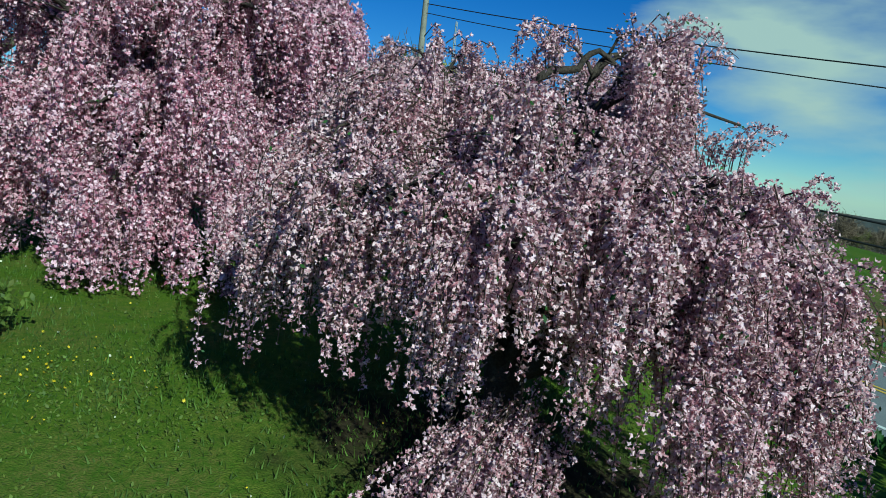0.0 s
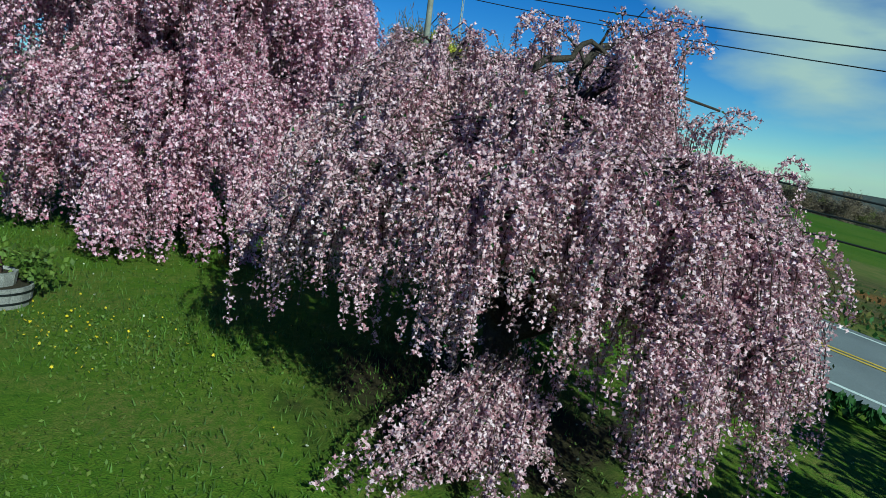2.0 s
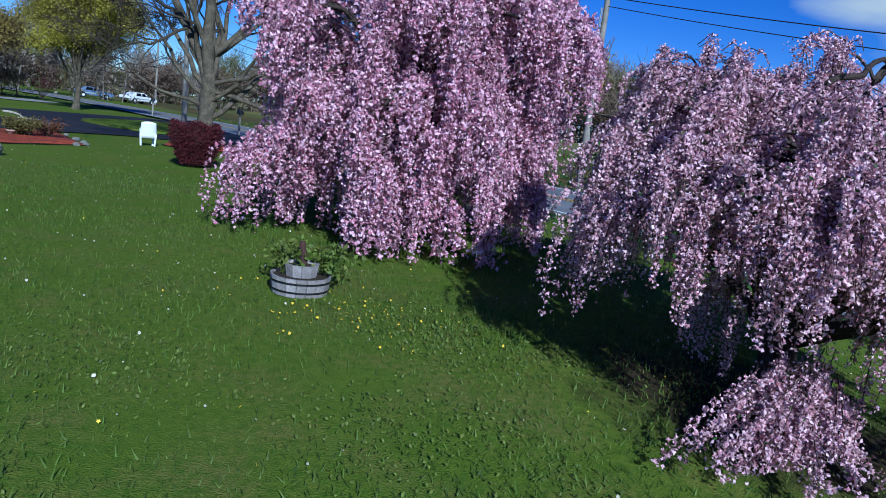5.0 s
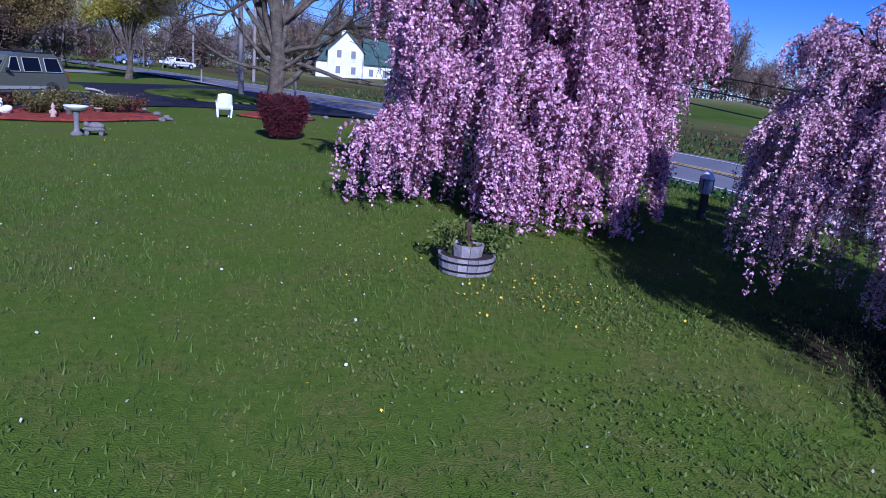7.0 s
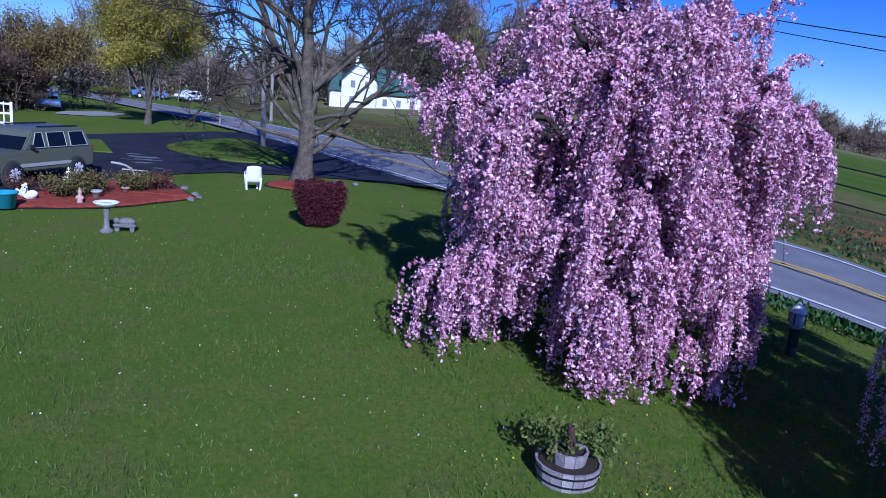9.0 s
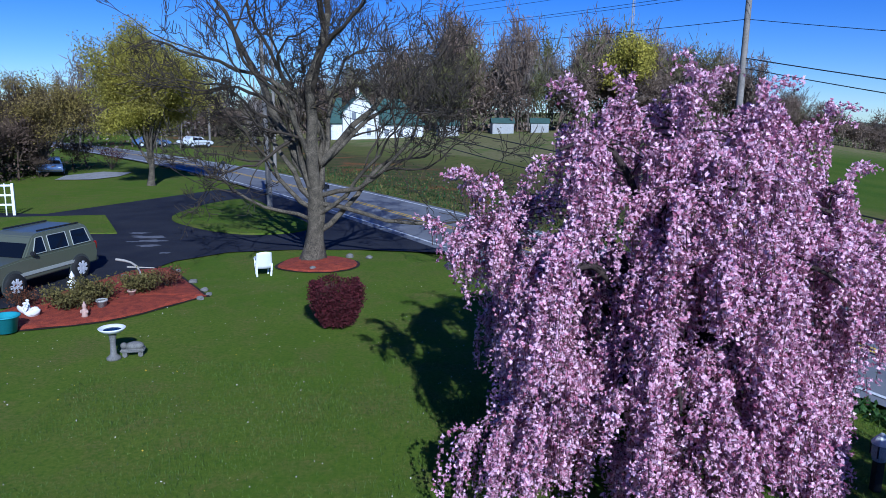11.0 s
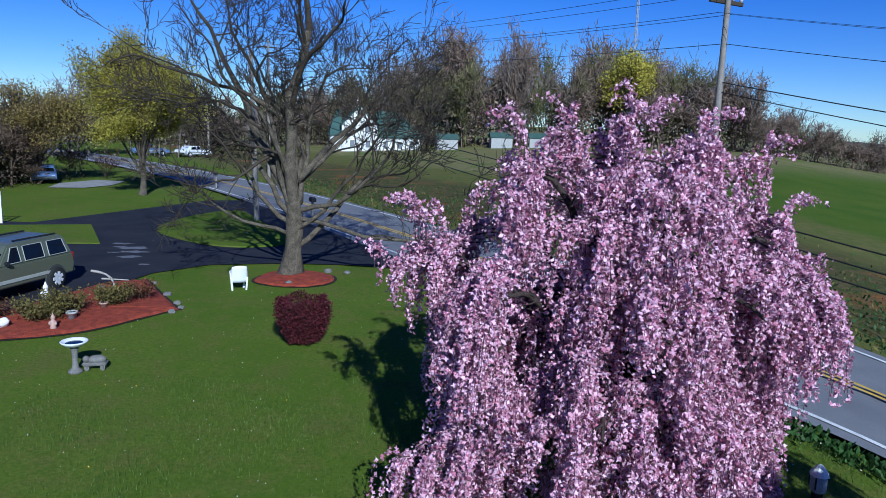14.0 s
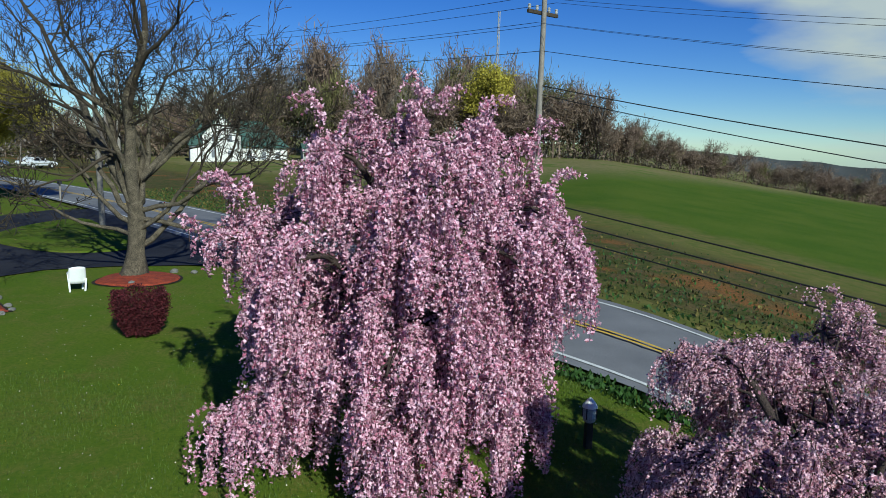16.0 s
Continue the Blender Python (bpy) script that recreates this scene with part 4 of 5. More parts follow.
def planter(base):
    rng = np.random.default_rng(41)
    thing = empty("tiered_planter", pose(base[0], base[1], ground_z(*base)) @ Matrix.Scale(0.76, 4), "two-tier grey barrel planter with a stump and trailing greenery", "planter")
    stave_ring(thing, 0.40, 0.44, 0.0, 0.27, 18)
    stave_ring(thing, 0.22, 0.25, 0.24, 0.19, 11)
    for z, r in ((0.07, 0.413), (0.20, 0.432)):
        bm = bmesh.new()
        lathe(bm, [(r + 0.001, z - 0.014), (r + 0.007, z - 0.014), (r + 0.009, z + 0.014), (r + 0.003, z + 0.014)], 32)
        part("hoop", bm, M_IRON, thing, "dark iron hoop")
    bm = bmesh.new()
    lathe(bm, [(0.40, 0.05), (0.40, 0.245), (0.02, 0.26)], 24)
    part("soil", bm, M_SOIL, thing, "dark soil in the lower tub")
    bm = bmesh.new()
    lathe(bm, [(0.22, 0.25), (0.22, 0.39), (0.02, 0.40)], 20)
    part("soil", bm, M_SOIL, thing, "dark soil in the upper tub")
    t = np.linspace(0, 1, 7)
    tube("stump", np.stack([0.02 * np.sin(5 * t), 0.015 * np.cos(4 * t), 0.36 + 0.40 * t], -1), 0.065 - 0.02 * t, M_STUMP, thing, 9, "short red-brown upright stump")
    m = 1900
    a = rng.uniform(0, 6.28, m)
    rad = np.abs(rng.normal(0.37, 0.13, m))
    pos = np.stack([rad * np.cos(a) * 1.15, rad * np.sin(a) + 0.1, 0.30 + rng.uniform(-0.05, 0.38, m)], -1)
    pos = pos[(np.sin(3 * a + 1) > -0.3) & ((pos[:, 1] > -0.12))]
    v, f = leaves(pos, rng.uniform(0.05, 0.13, len(pos)), rng, 0.5)
    tagged(raw("greenery", v, f, M_WEED, thing, "loose green leaves behind the stump"), kind="stuff")


planter((1.93, 5.45))


def bird_bath(base):
    thing = empty("bird_bath", pose(base[0], base[1], ground_z(*base)) @ Matrix.Scale(0.86, 4), "white pedestal bird bath on the lawn", "bird bath")
    bm = bmesh.new()
    lathe(bm, [(0.17, 0), (0.17, 0.05), (0.12, 0.09), (0.075, 0.14), (0.065, 0.40), (0.08, 0.58), (0.11, 0.66), (0.10, 0.68)], 20)
    part("pedestal", bm, M_STONE, thing, "weathered grey pedestal", True)
    bm = bmesh.new()
    lathe(bm, [(0.08, 0.665), (0.22, 0.70), (0.30, 0.77), (0.32, 0.80), (0.30, 0.81), (0.26, 0.775), (0.16, 0.745), (0.02, 0.74)], 28)
    part("basin", bm, M_WHITE, thing, "wide white basin", True)
    bm = bmesh.new()
    lathe(bm, [(0.22, 0.752), (0.22, 0.757)], 24)
    part("water", bm, M_GLASS_DARK, thing, "dark still water")


bird_bath((-6.8, 14.7))


def garden_figure(base, s, name="garden_statue", label="low grey stone garden ornament beside the bird bath", turn=0):
    """A low rounded stone ornament on a broad slab: one plain mesh."""
    bm = bmesh.new()
    box(bm, 0.62, 0.34, 0.09, pose(0, 0, 0.20), 0.03)
    for sx in (-1, 1):
        box(bm, 0.12, 0.26, 0.17, pose(0.2 * sx, 0, 0.085), 0.03)
    bmesh.ops.create_icosphere(bm, subdivisions=3, radius=0.16, matrix=pose(0.05, 0, 0.30) @ Matrix.Diagonal((1.5, 0.95, 0.75, 1)))
    bmesh.ops.create_icosphere(bm, subdivisions=3, radius=0.09, matrix=pose(-0.22, -0.04, 0.33))
    ob = part(name, bm, M_STONE)
    ob.matrix_world = pose(base[0], base[1], ground_z(*base), 0, 0, turn) @ Matrix.Scale(s, 4)
    return tagged(ob, label, "ornament")


garden_figure((-6.46, 14.87), 0.78, turn=12)


def upright_figure(base, s, material, label, lift=0.1):
    """A small standing garden ornament with a pointed top: one plain mesh."""
    bm = bmesh.new()
    lathe(bm, [(0.11, 0), (0.13, 0.03), (0.10, 0.12), (0.12, 0.24), (0.09, 0.33), (0.05, 0.36), (0.085, 0.42), (0.08, 0.49), (0.05, 0.54), (0.01, 0.64)], 14)
    for sx in (-1, 1):
        bmesh.ops.create_icosphere(bm, subdivisions=2, radius=0.06, matrix=pose(0.12 * sx, -0.03, 0.22) @ Matrix.Diagonal((0.8, 0.9, 1.4, 1)))
    ob = part("garden_statue", bm, material, smooth=True)
    ob.matrix_world = pose(base[0], base[1], ground_z(*base) + lift, 0, 0, 0) @ Matrix.Scale(s, 4)
    return tagged(ob, label, "ornament")


def garden_chair(base, turn):
    """A moulded white plastic armchair with a solid curved back."""
    thing = empty("garden_chair", pose(base[0], base[1], ground_z(*base), 0, 0, turn) @ Matrix.Scale(0.88, 4), "white moulded plastic garden chair on the lawn", "chair")
    bm = bmesh.new()
    box(bm, 0.48, 0.46, 0.035, pose(0, 0, 0.42, -4), 0.015)
    part("seat", bm, M_PLASTIC, thing)
    # the back: a shell that curves round the sitter and narrows upwards
    bm = bmesh.new()
    nu, nv = 10, 6
    for off in (0.0, 0.022):
        grid = []
        for j in range(nv + 1):
            v = j / nv
            row = []
            for i in range(nu + 1):
                u = 2 * i / nu - 1
                half = 0.29 - 0.035 * v * v
                top = 0.30 + 0.62 * v - 0.05 * v * u * u
                row.append(bm.verts.new((half * u, 0.24 + 0.13 * v - 0.10 * u * u + off, top)))
            grid.append(row)
        for j in range(nv):
            for i in range(nu):
                q = (grid[j][i], grid[j][i + 1], grid[j + 1][i + 1], grid[j + 1][i])
                bm.faces.new(q if off else q[::-1])
        edge = grid[0] + [r[-1] for r in grid[1:]] + grid[-1][-2::-1] + [r[0] for r in grid[-2:0:-1]]
        if off:
            for i in range(len(edge)):
                bm.faces.new((inner[i], inner[(i + 1) % len(edge)], edge[(i + 1) % len(edge)], edge[i]))
        inner = edge
    bmesh.ops.recalc_face_normals(bm, faces=bm.faces)
    part("backrest", bm, M_PLASTIC, thing, smooth=True)
    for sx in (-1, 1):
        for sy, lean in ((-0.24, 5), (0.25, -7)):
            bm = bmesh.new()
            box(bm, 0.062, 0.055, 0.64 if sy < 0 else 0.48, pose(sx * (0.225 if sy < 0 else 0.255), sy * 0.9, 0.315 if sy < 0 else 0.24, lean, 4 * sx), 0.014)
            part("leg", bm, M_PLASTIC, thing)
        bm = bmesh.new()
        box(bm, 0.075, 0.52, 0.035, pose(sx * 0.228, -0.04, 0.645, 3), 0.015)
        part("armrest", bm, M_PLASTIC, thing)


garden_chair((-5.38, 22.1), 203)


def lamp_post(base, h=0.5):
    thing = empty("lamp_post", pose(base[0], base[1], ground_z(*base)) @ Matrix.Scale(0.9, 4), "short dark lamp post with a white-capped lantern", "lamp post")
    bm = bmesh.new()
    box(bm, 0.13, 0.13, h, pose(0, 0, h / 2), 0.01)
    part("post", bm, M_BLACK, thing, "dark square post")
    bm = bmesh.new()
    lathe(bm, [(0.07, h), (0.11, h + 0.03), (0.13, h + 0.10), (0.13, h + 0.26), (0.10, h + 0.30)], 8)
    part("lantern", bm, M_LANTERN, thing, "blue-grey glazed lantern")
    bm = bmesh.new()
    lathe(bm, [(0.15, h + 0.295), (0.135, h + 0.33), (0.07, h + 0.42), (0.02, h + 0.47)], 8)
    part("cap", bm, M_WHITE, thing, "white pointed cap")
    for i in range(4):
        a = math.pi / 2 * i + 0.78
        bm = bmesh.new()
        box(bm, 0.018, 0.018, 0.20, pose(0.135 * math.cos(a), 0.135 * math.sin(a), h + 0.19))
        part("bar", bm, M_BLACK, thing)


lamp_post((6.2, 9.45))


# ---------------------------------------------------------------- beds of red mulch
def mulch_bed(outline, label, name="mulch_bed"):
    """A low mound of red bark mulch."""
    bm = bmesh.new()
    cx, cy = sum(p[0] for p in outline) / len(outline), sum(p[1] for p in outline) / len(outline)
    rings = []
    rng = random.Random(3)
    for k, h in ((1.0, 0.012), (0.95, 0.06), (0.7, 0.09), (0.4, 0.11), (0.12, 0.12)):
        ring = []
        for x, y in outline:
            px, py = cx + (x - cx) * k, cy + (y - cy) * k
            ring.append(bm.verts.new((px, py, ground_z(px, py) + 0.02 + h + rng.uniform(-0.012, 0.012))))
        rings.append(ring)
    n = len(outline)
    for a, b in zip(rings, rings[1:]):
        for i in range(n):
            bm.faces.new((a[i], a[(i + 1) % n], b[(i + 1) % n], b[i]))
    bm.faces.new(rings[-1])
    bmesh.ops.recalc_face_normals(bm, faces=bm.faces)
    # the dark cut edge of the turf round the bed
    eb = bmesh.new()
    er = []
    for k, h in ((0.99, 0.024), (1.0 + 0.16 / max(abs(outline[0][0] - cx), 0.5) * 0.6, 0.022)):
        er.append([eb.verts.new((cx + (x - cx) * k, cy + (y - cy) * k, ground_z(cx + (x - cx) * k, cy + (y - cy) * k) + h)) for x, y in outline])
    for i in range(n):
        eb.faces.new((er[0][i], er[0][(i + 1) % n], er[1][(i + 1) % n], er[1][i]))
    bmesh.ops.recalc_face_normals(eb, faces=eb.faces)
    tagged(part("trim", eb, M_EARTH), "dark cut turf edge round the mulch bed", "bed edge", kind="structure")
    return tagged(part(name, bm, M_MULCH), label, "flower bed", kind="structure")


BED = [(-6.5, 19.75), (-6.36, 19.55), (-6.6, 19.33), (-7.8, 17.55), (-9.1, 16.8), (-10.4, 16.35), (-11.5, 15.9), (-12.0, 16.5), (-11.2, 17.7), (-10.7, 19.3), (-10.15, 20.9), (-9.6, 22.5), (-8.75, 22.95), (-8.5, 22.8), (-7.4, 21.1)]
mulch_bed(smooth_outline(BED, 4), "bed of red bark mulch beside the driveway")
mulch_bed(smooth_outline([(-5.2, 23.3), (-4.6, 22.65), (-3.5, 22.45), (-2.7, 23.0), (-2.7, 24.0), (-3.6, 24.7), (-4.8, 24.5)], 4), "round bed of red bark mulch about the maple's foot")


def scuffs():
    """Pale dried marks on the driveway, thin and ragged."""
    rng = random.Random(8)
    for x, y, w in ((-12.1, 29.3, 0.5), (-11.3, 28.4, 0.8), (-10.9, 27.6, 0.6), (-10.7, 26.6, 0.55), (-9.6, 25.3, 0.3), (-11.9, 28.6, 0.35), (-11.6, 27.4, 0.3)):
        bm = bmesh.new()
        vs = []
        for i in range(16):
            a = 2 * math.pi * i / 16
            k = w * rng.uniform(0.55, 1.1)
            px, py = x + k * math.cos(a), y + 0.45 * k * math.sin(a)
            vs.append(bm.verts.new((px, py, ground_z(px, py) + 0.046)))
        bm.faces.new(vs)
        tagged(part("trim", bm, M_SCUFF), "pale dried mud mark on the driveway", "mud mark", kind="structure")


scuffs()
M_GRAVEL = mat("pale_gravel", (0.33, 0.32, 0.31), 0.95, var=0.3, scale=3, fine=40, bump=0.8)
sheet("gravel_pad", [(-26.3, 50.2), (-24.0, 50.8), (-23.2, 53.2), (-23.6, 56.5), (-26.0, 57.0), (-27.2, 53.5)], M_GRAVEL, 0.05, "pad of pale grey gravel beyond the driveway", category="gravel")


def stone(x, y, s, seed, label="grey fieldstone edging the mulch bed", group="edging stones"):
    rng = random.Random(seed)
    bm = bmesh.new()
    bmesh.ops.create_icosphere(bm, subdivisions=2, radius=s)
    for v in bm.verts:
        v.co *= 1 + rng.uniform(-0.14, 0.14)
        v.co.z = max(v.co.z * 0.65, -0.3 * s)
    ob = part("stone", bm, M_STONE)
    ob.matrix_world = pose(x, y, ground_z(x, y) + 0.26 * s + 0.01, 0, 0, rng.uniform(0, 360))
    return tagged(ob, label, "stone", group)


for i, (x, y) in enumerate([(-6.35, 19.75), (-6.62, 20.2), (-7.25, 21.15), (-8.2, 22.6), (-6.45, 19.3)]):
    stone(x, y, 0.09 + 0.02 * (i % 3), 60 + i)
stone(-3.0, 24.8, 0.14, 90, "pale stone beside the maple's bed", "stones by the maple")
stone(-2.3, 24.6, 0.12, 91, "pale stone beside the maple's bed", "stones by the maple")
stone(-3.95, 22.75, 0.15, 92, "white stone in the maple's mulch bed", "stones by the maple")


def low_shrub(base, w, h, n, seed, material, label, name="low_shrub", leaf=1.0):
    rng = np.random.default_rng(seed)
    thing = empty(name, pose(base[0], base[1], ground_z(*base) + 0.08), label, "shrub")
    k, m = 5, 46
    a, t = rng.uniform(0, 6.28, m), np.linspace(0, 1, k)[None, :]
    rr = rng.uniform(0.2, 0.5, m)[:, None] * w * t
    P = np.stack([rr * np.cos(a)[:, None], rr * np.sin(a)[:, None], h * rng.uniform(0.5, 1.0, m)[:, None] * t ** 0.8], -1)
    v, q = tube_arrays(P, np.full((m, k), 0.006), 3)
    tagged(raw("stemwork", v, q, M_BRANCH, thing), kind="stuff")
    pos = P[rng.integers(0, m, n), rng.integers(1 if leaf > 1 else 2, k, n)] + rng.normal(0, 0.07 * leaf, (n, 3))
    v, f = leaves(pos, leaf * rng.uniform(0.04, 0.09, n), rng, 0.4)
    tagged(raw("foliage", v, f, material, thing), kind="stuff")


M_LEAF_RUST = mat("rusty_leaves", (0.14, 0.055, 0.025), 0.7, var=0.3, scale=3, fine=20, island=0.45, trans=0.2)
low_shrub((-9.35, 18.05), 1.3, 0.55, 2400, 1, M_LEAF_OLIVE, "low olive-green shrub in the mulch bed")
low_shrub((-9.0, 18.6), 1.2, 0.65, 2400, 2, M_LEAF_OLIVE, "low olive-green shrub in the mulch bed")
low_shrub((-8.2, 19.7), 1.3, 0.55, 2400, 3, M_LEAF_OLIVE, "low shrub growing over driftwood in the bed")
low_shrub((-7.75, 20.4), 1.0, 0.5, 700, 4, M_LEAF_RUST, "rusty-leaved low shrub in the mulch bed")
low_shrub((-26.0, 58.5), 3.6, 2.6, 2600, 6, M_LEAF_RED, "wide red-leaved shrub at the wood's edge")
# next-to-last shrub, 3.3 m tall: added out of view to cast shade on the lawn
low_shrub((11.2, -1.2), 5.4, 3.3, 15000, 7, M_LEAF_GREEN, "tall green shrub added out of view to shade the lawn", leaf=2.2)
low_shrub((-10.6, 18.2), 1.0, 0.5, 500, 5, M_LEAF_RUST, "rusty-leaved low shrub in the mulch bed")


def driftwood(x, y):
    z = ground_z(x, y) + 0.32
    thing = empty("driftwood", pose(x, y, z, 0, 0, -46) @ Matrix.Scale(1.0, 4), "bleached driftwood branch lying in the mulch bed", "driftwood")
    t = np.linspace(0, 1, 8)
    tube("stem", np.stack([2.3 * t - 1.2, 0.22 * np.sin(4 * t), 0.34 - 0.36 * t + 0.08 * np.sin(5 * t)], -1), 0.040 - 0.020 * t + 0.006 * np.sin(19 * t), M_DRIFT, thing, 7)
    tube("fork", np.stack([-0.5 + 0.7 * t, 0.05 + 0.5 * t, 0.22 + 0.02 * t], -1), 0.028 - 0.014 * t, M_DRIFT, thing, 6)


driftwood(-8.75, 20.5)


def flower_pot(x, y, s=1.0, material=None, label="small terracotta flower pot on the mulch"):
    thing = empty("flower_pot", pose(x, y, ground_z(x, y) + 0.07) @ Matrix.Scale(s, 4), label, "flower pot", "pots in the bed")
    bm = bmesh.new()
    lathe(bm, [(0.11, 0), (0.15, 0.22), (0.17, 0.22), (0.175, 0.28), (0.15, 0.285), (0.14, 0.24)], 16)
    part("pot", bm, material or M_TERRACOTTA, thing, smooth=True)
    bm = bmesh.new()
    lathe(bm, [(0.139, 0.236), (0.139, 0.246)], 16)
    part("soil", bm, M_SOIL, thing)


upright_figure((-8.68, 17.4), 0.62, M_TERRACOTTA, "small pink-red standing garden ornament on the mulch", 0.09)
upright_figure((-10.3, 20.1), 0.85, M_WHITE, "white standing garden ornament beside the parked car", 0.06)
flower_pot(-8.3, 19.3, 0.7)
flower_pot(-8.62, 18.2, 0.85, M_CONCRETE, "pale grey flower pot on the mulch")
stone(-9.45, 21.6, 0.16, 95, "rounded pale stone beside the driftwood", "stones in the bed")


def tub(x, y):
    thing = empty("garden_tub", pose(x, y, ground_z(x, y) + 0.05, 0, 0, 20), "teal plastic garden tub by the mulch bed", "tub")
    bm = bmesh.new()
    lathe(bm, [(0.22, 0), (0.28, 0.36), (0.32, 0.37), (0.32, 0.40), (0.27, 0.40), (0.24, 0.10)], 20)
    part("bowl", bm, M_TEAL, thing, smooth=True)


tub(-10.0, 16.35)


def swan_planter(x, y, turn):
    """A white plastic planter in the shape of a sitting swan, one plain mesh."""
    bm = bmesh.new()
    bmesh.ops.create_icosphere(bm, subdivisions=2, radius=0.17, matrix=pose(0, 0.03, 0.15) @ Matrix.Diagonal((0.7, 1.3, 0.8, 1)))
    for sx in (-1, 1):
        bmesh.ops.create_icosphere(bm, subdivisions=2, radius=0.15, matrix=pose(0.11 * sx, 0.08, 0.20, 25, 12 * sx, 0) @ Matrix.Diagonal((0.3, 1.2, 0.8, 1)))
    for k in range(9):
        u = k / 8
        bmesh.ops.create_icosphere(bm, subdivisions=1, radius=0.05 - 0.012 * u, matrix=pose(0, -0.17 - 0.10 * math.sin(3.0 * u) + 0.05 * u, 0.16 + 0.34 * u))
    bmesh.ops.create_icosphere(bm, subdivisions=2, radius=0.06, matrix=pose(0, -0.17, 0.51) @ Matrix.Diagonal((0.8, 1.3, 0.8, 1)))
    ob = part("garden_statue", bm, M_WHITE, smooth=True)
    ob.matrix_world = pose(x, y, ground_z(x, y) + 0.08, 0, 0, turn) @ Matrix.Scale(0.75, 4)
    tagged(ob, "white swan-shaped garden ornament on the mulch", "ornament", "swans on the mulch")


swan_planter(-10.25, 17.6, 60)
swan_planter(-9.95, 17.35, -50)


# ---------------------------------------------------------------- cars
def wheel(parent, x, y, r, w, rim):
    bm = bmesh.new()
    lathe(bm, [(r * 0.62, -w / 2), (r * 0.93, -w / 2), (r, -w / 2 + 0.04), (r, w / 2 - 0.04), (r * 0.93, w / 2), (r * 0.62, w / 2)], 26)
    t = part("wheel", bm, M_TYRE, parent, "black tyre on an alloy rim", True)
    t.matrix_basis = pose(x, y, r, 90)
    side = -1 if y > 0 else 1
    bm = bmesh.new()
    lathe(bm, [(r * 0.61, 0.0), (r * 0.60, 0.03), (r * 0.5, 0.02), (r * 0.2, 0.03), (r * 0.05, 0.045)], 20)
    for i in range(7):
        a = 2 * math.pi / 7 * i
        box(bm, r * 0.48, 0.10, 0.03, pose(r * 0.34 * math.cos(a), r * 0.34 * math.sin(a), 0.035, 0, 0, math.degrees(a)), 0.006)
    ob = part("rim", bm, rim, t, "bright alloy rim")
    ob.matrix_basis = pose(0, 0, side * (w / 2 - 0.03), 0 if side > 0 else 180)


def extruded(bm, profile, half, taper=0.0, z_mid=1.0, bevel=0.04):
    """A side view (x, z) pushed out to both sides; above z_mid the sides lean in."""
    a, b = [], []
    for x, z in profile:
        k = half - max(0.0, z - z_mid) * taper
        a.append(bm.verts.new((x, k, z)))
        b.append(bm.verts.new((x, -k, z)))
    n = len(profile)
    bm.faces.new(a)
    bm.faces.new(b[::-1])
    for i in range(n):
        bm.faces.new((a[i], b[i], b[(i + 1) % n], a[(i + 1) % n]))
    bmesh.ops.recalc_face_normals(bm, faces=bm.faces)
    if bevel:
        bmesh.ops.bevel(bm, geom=bm.edges[:], offset=bevel, segments=2, affect='EDGES', clamp_overlap=True)


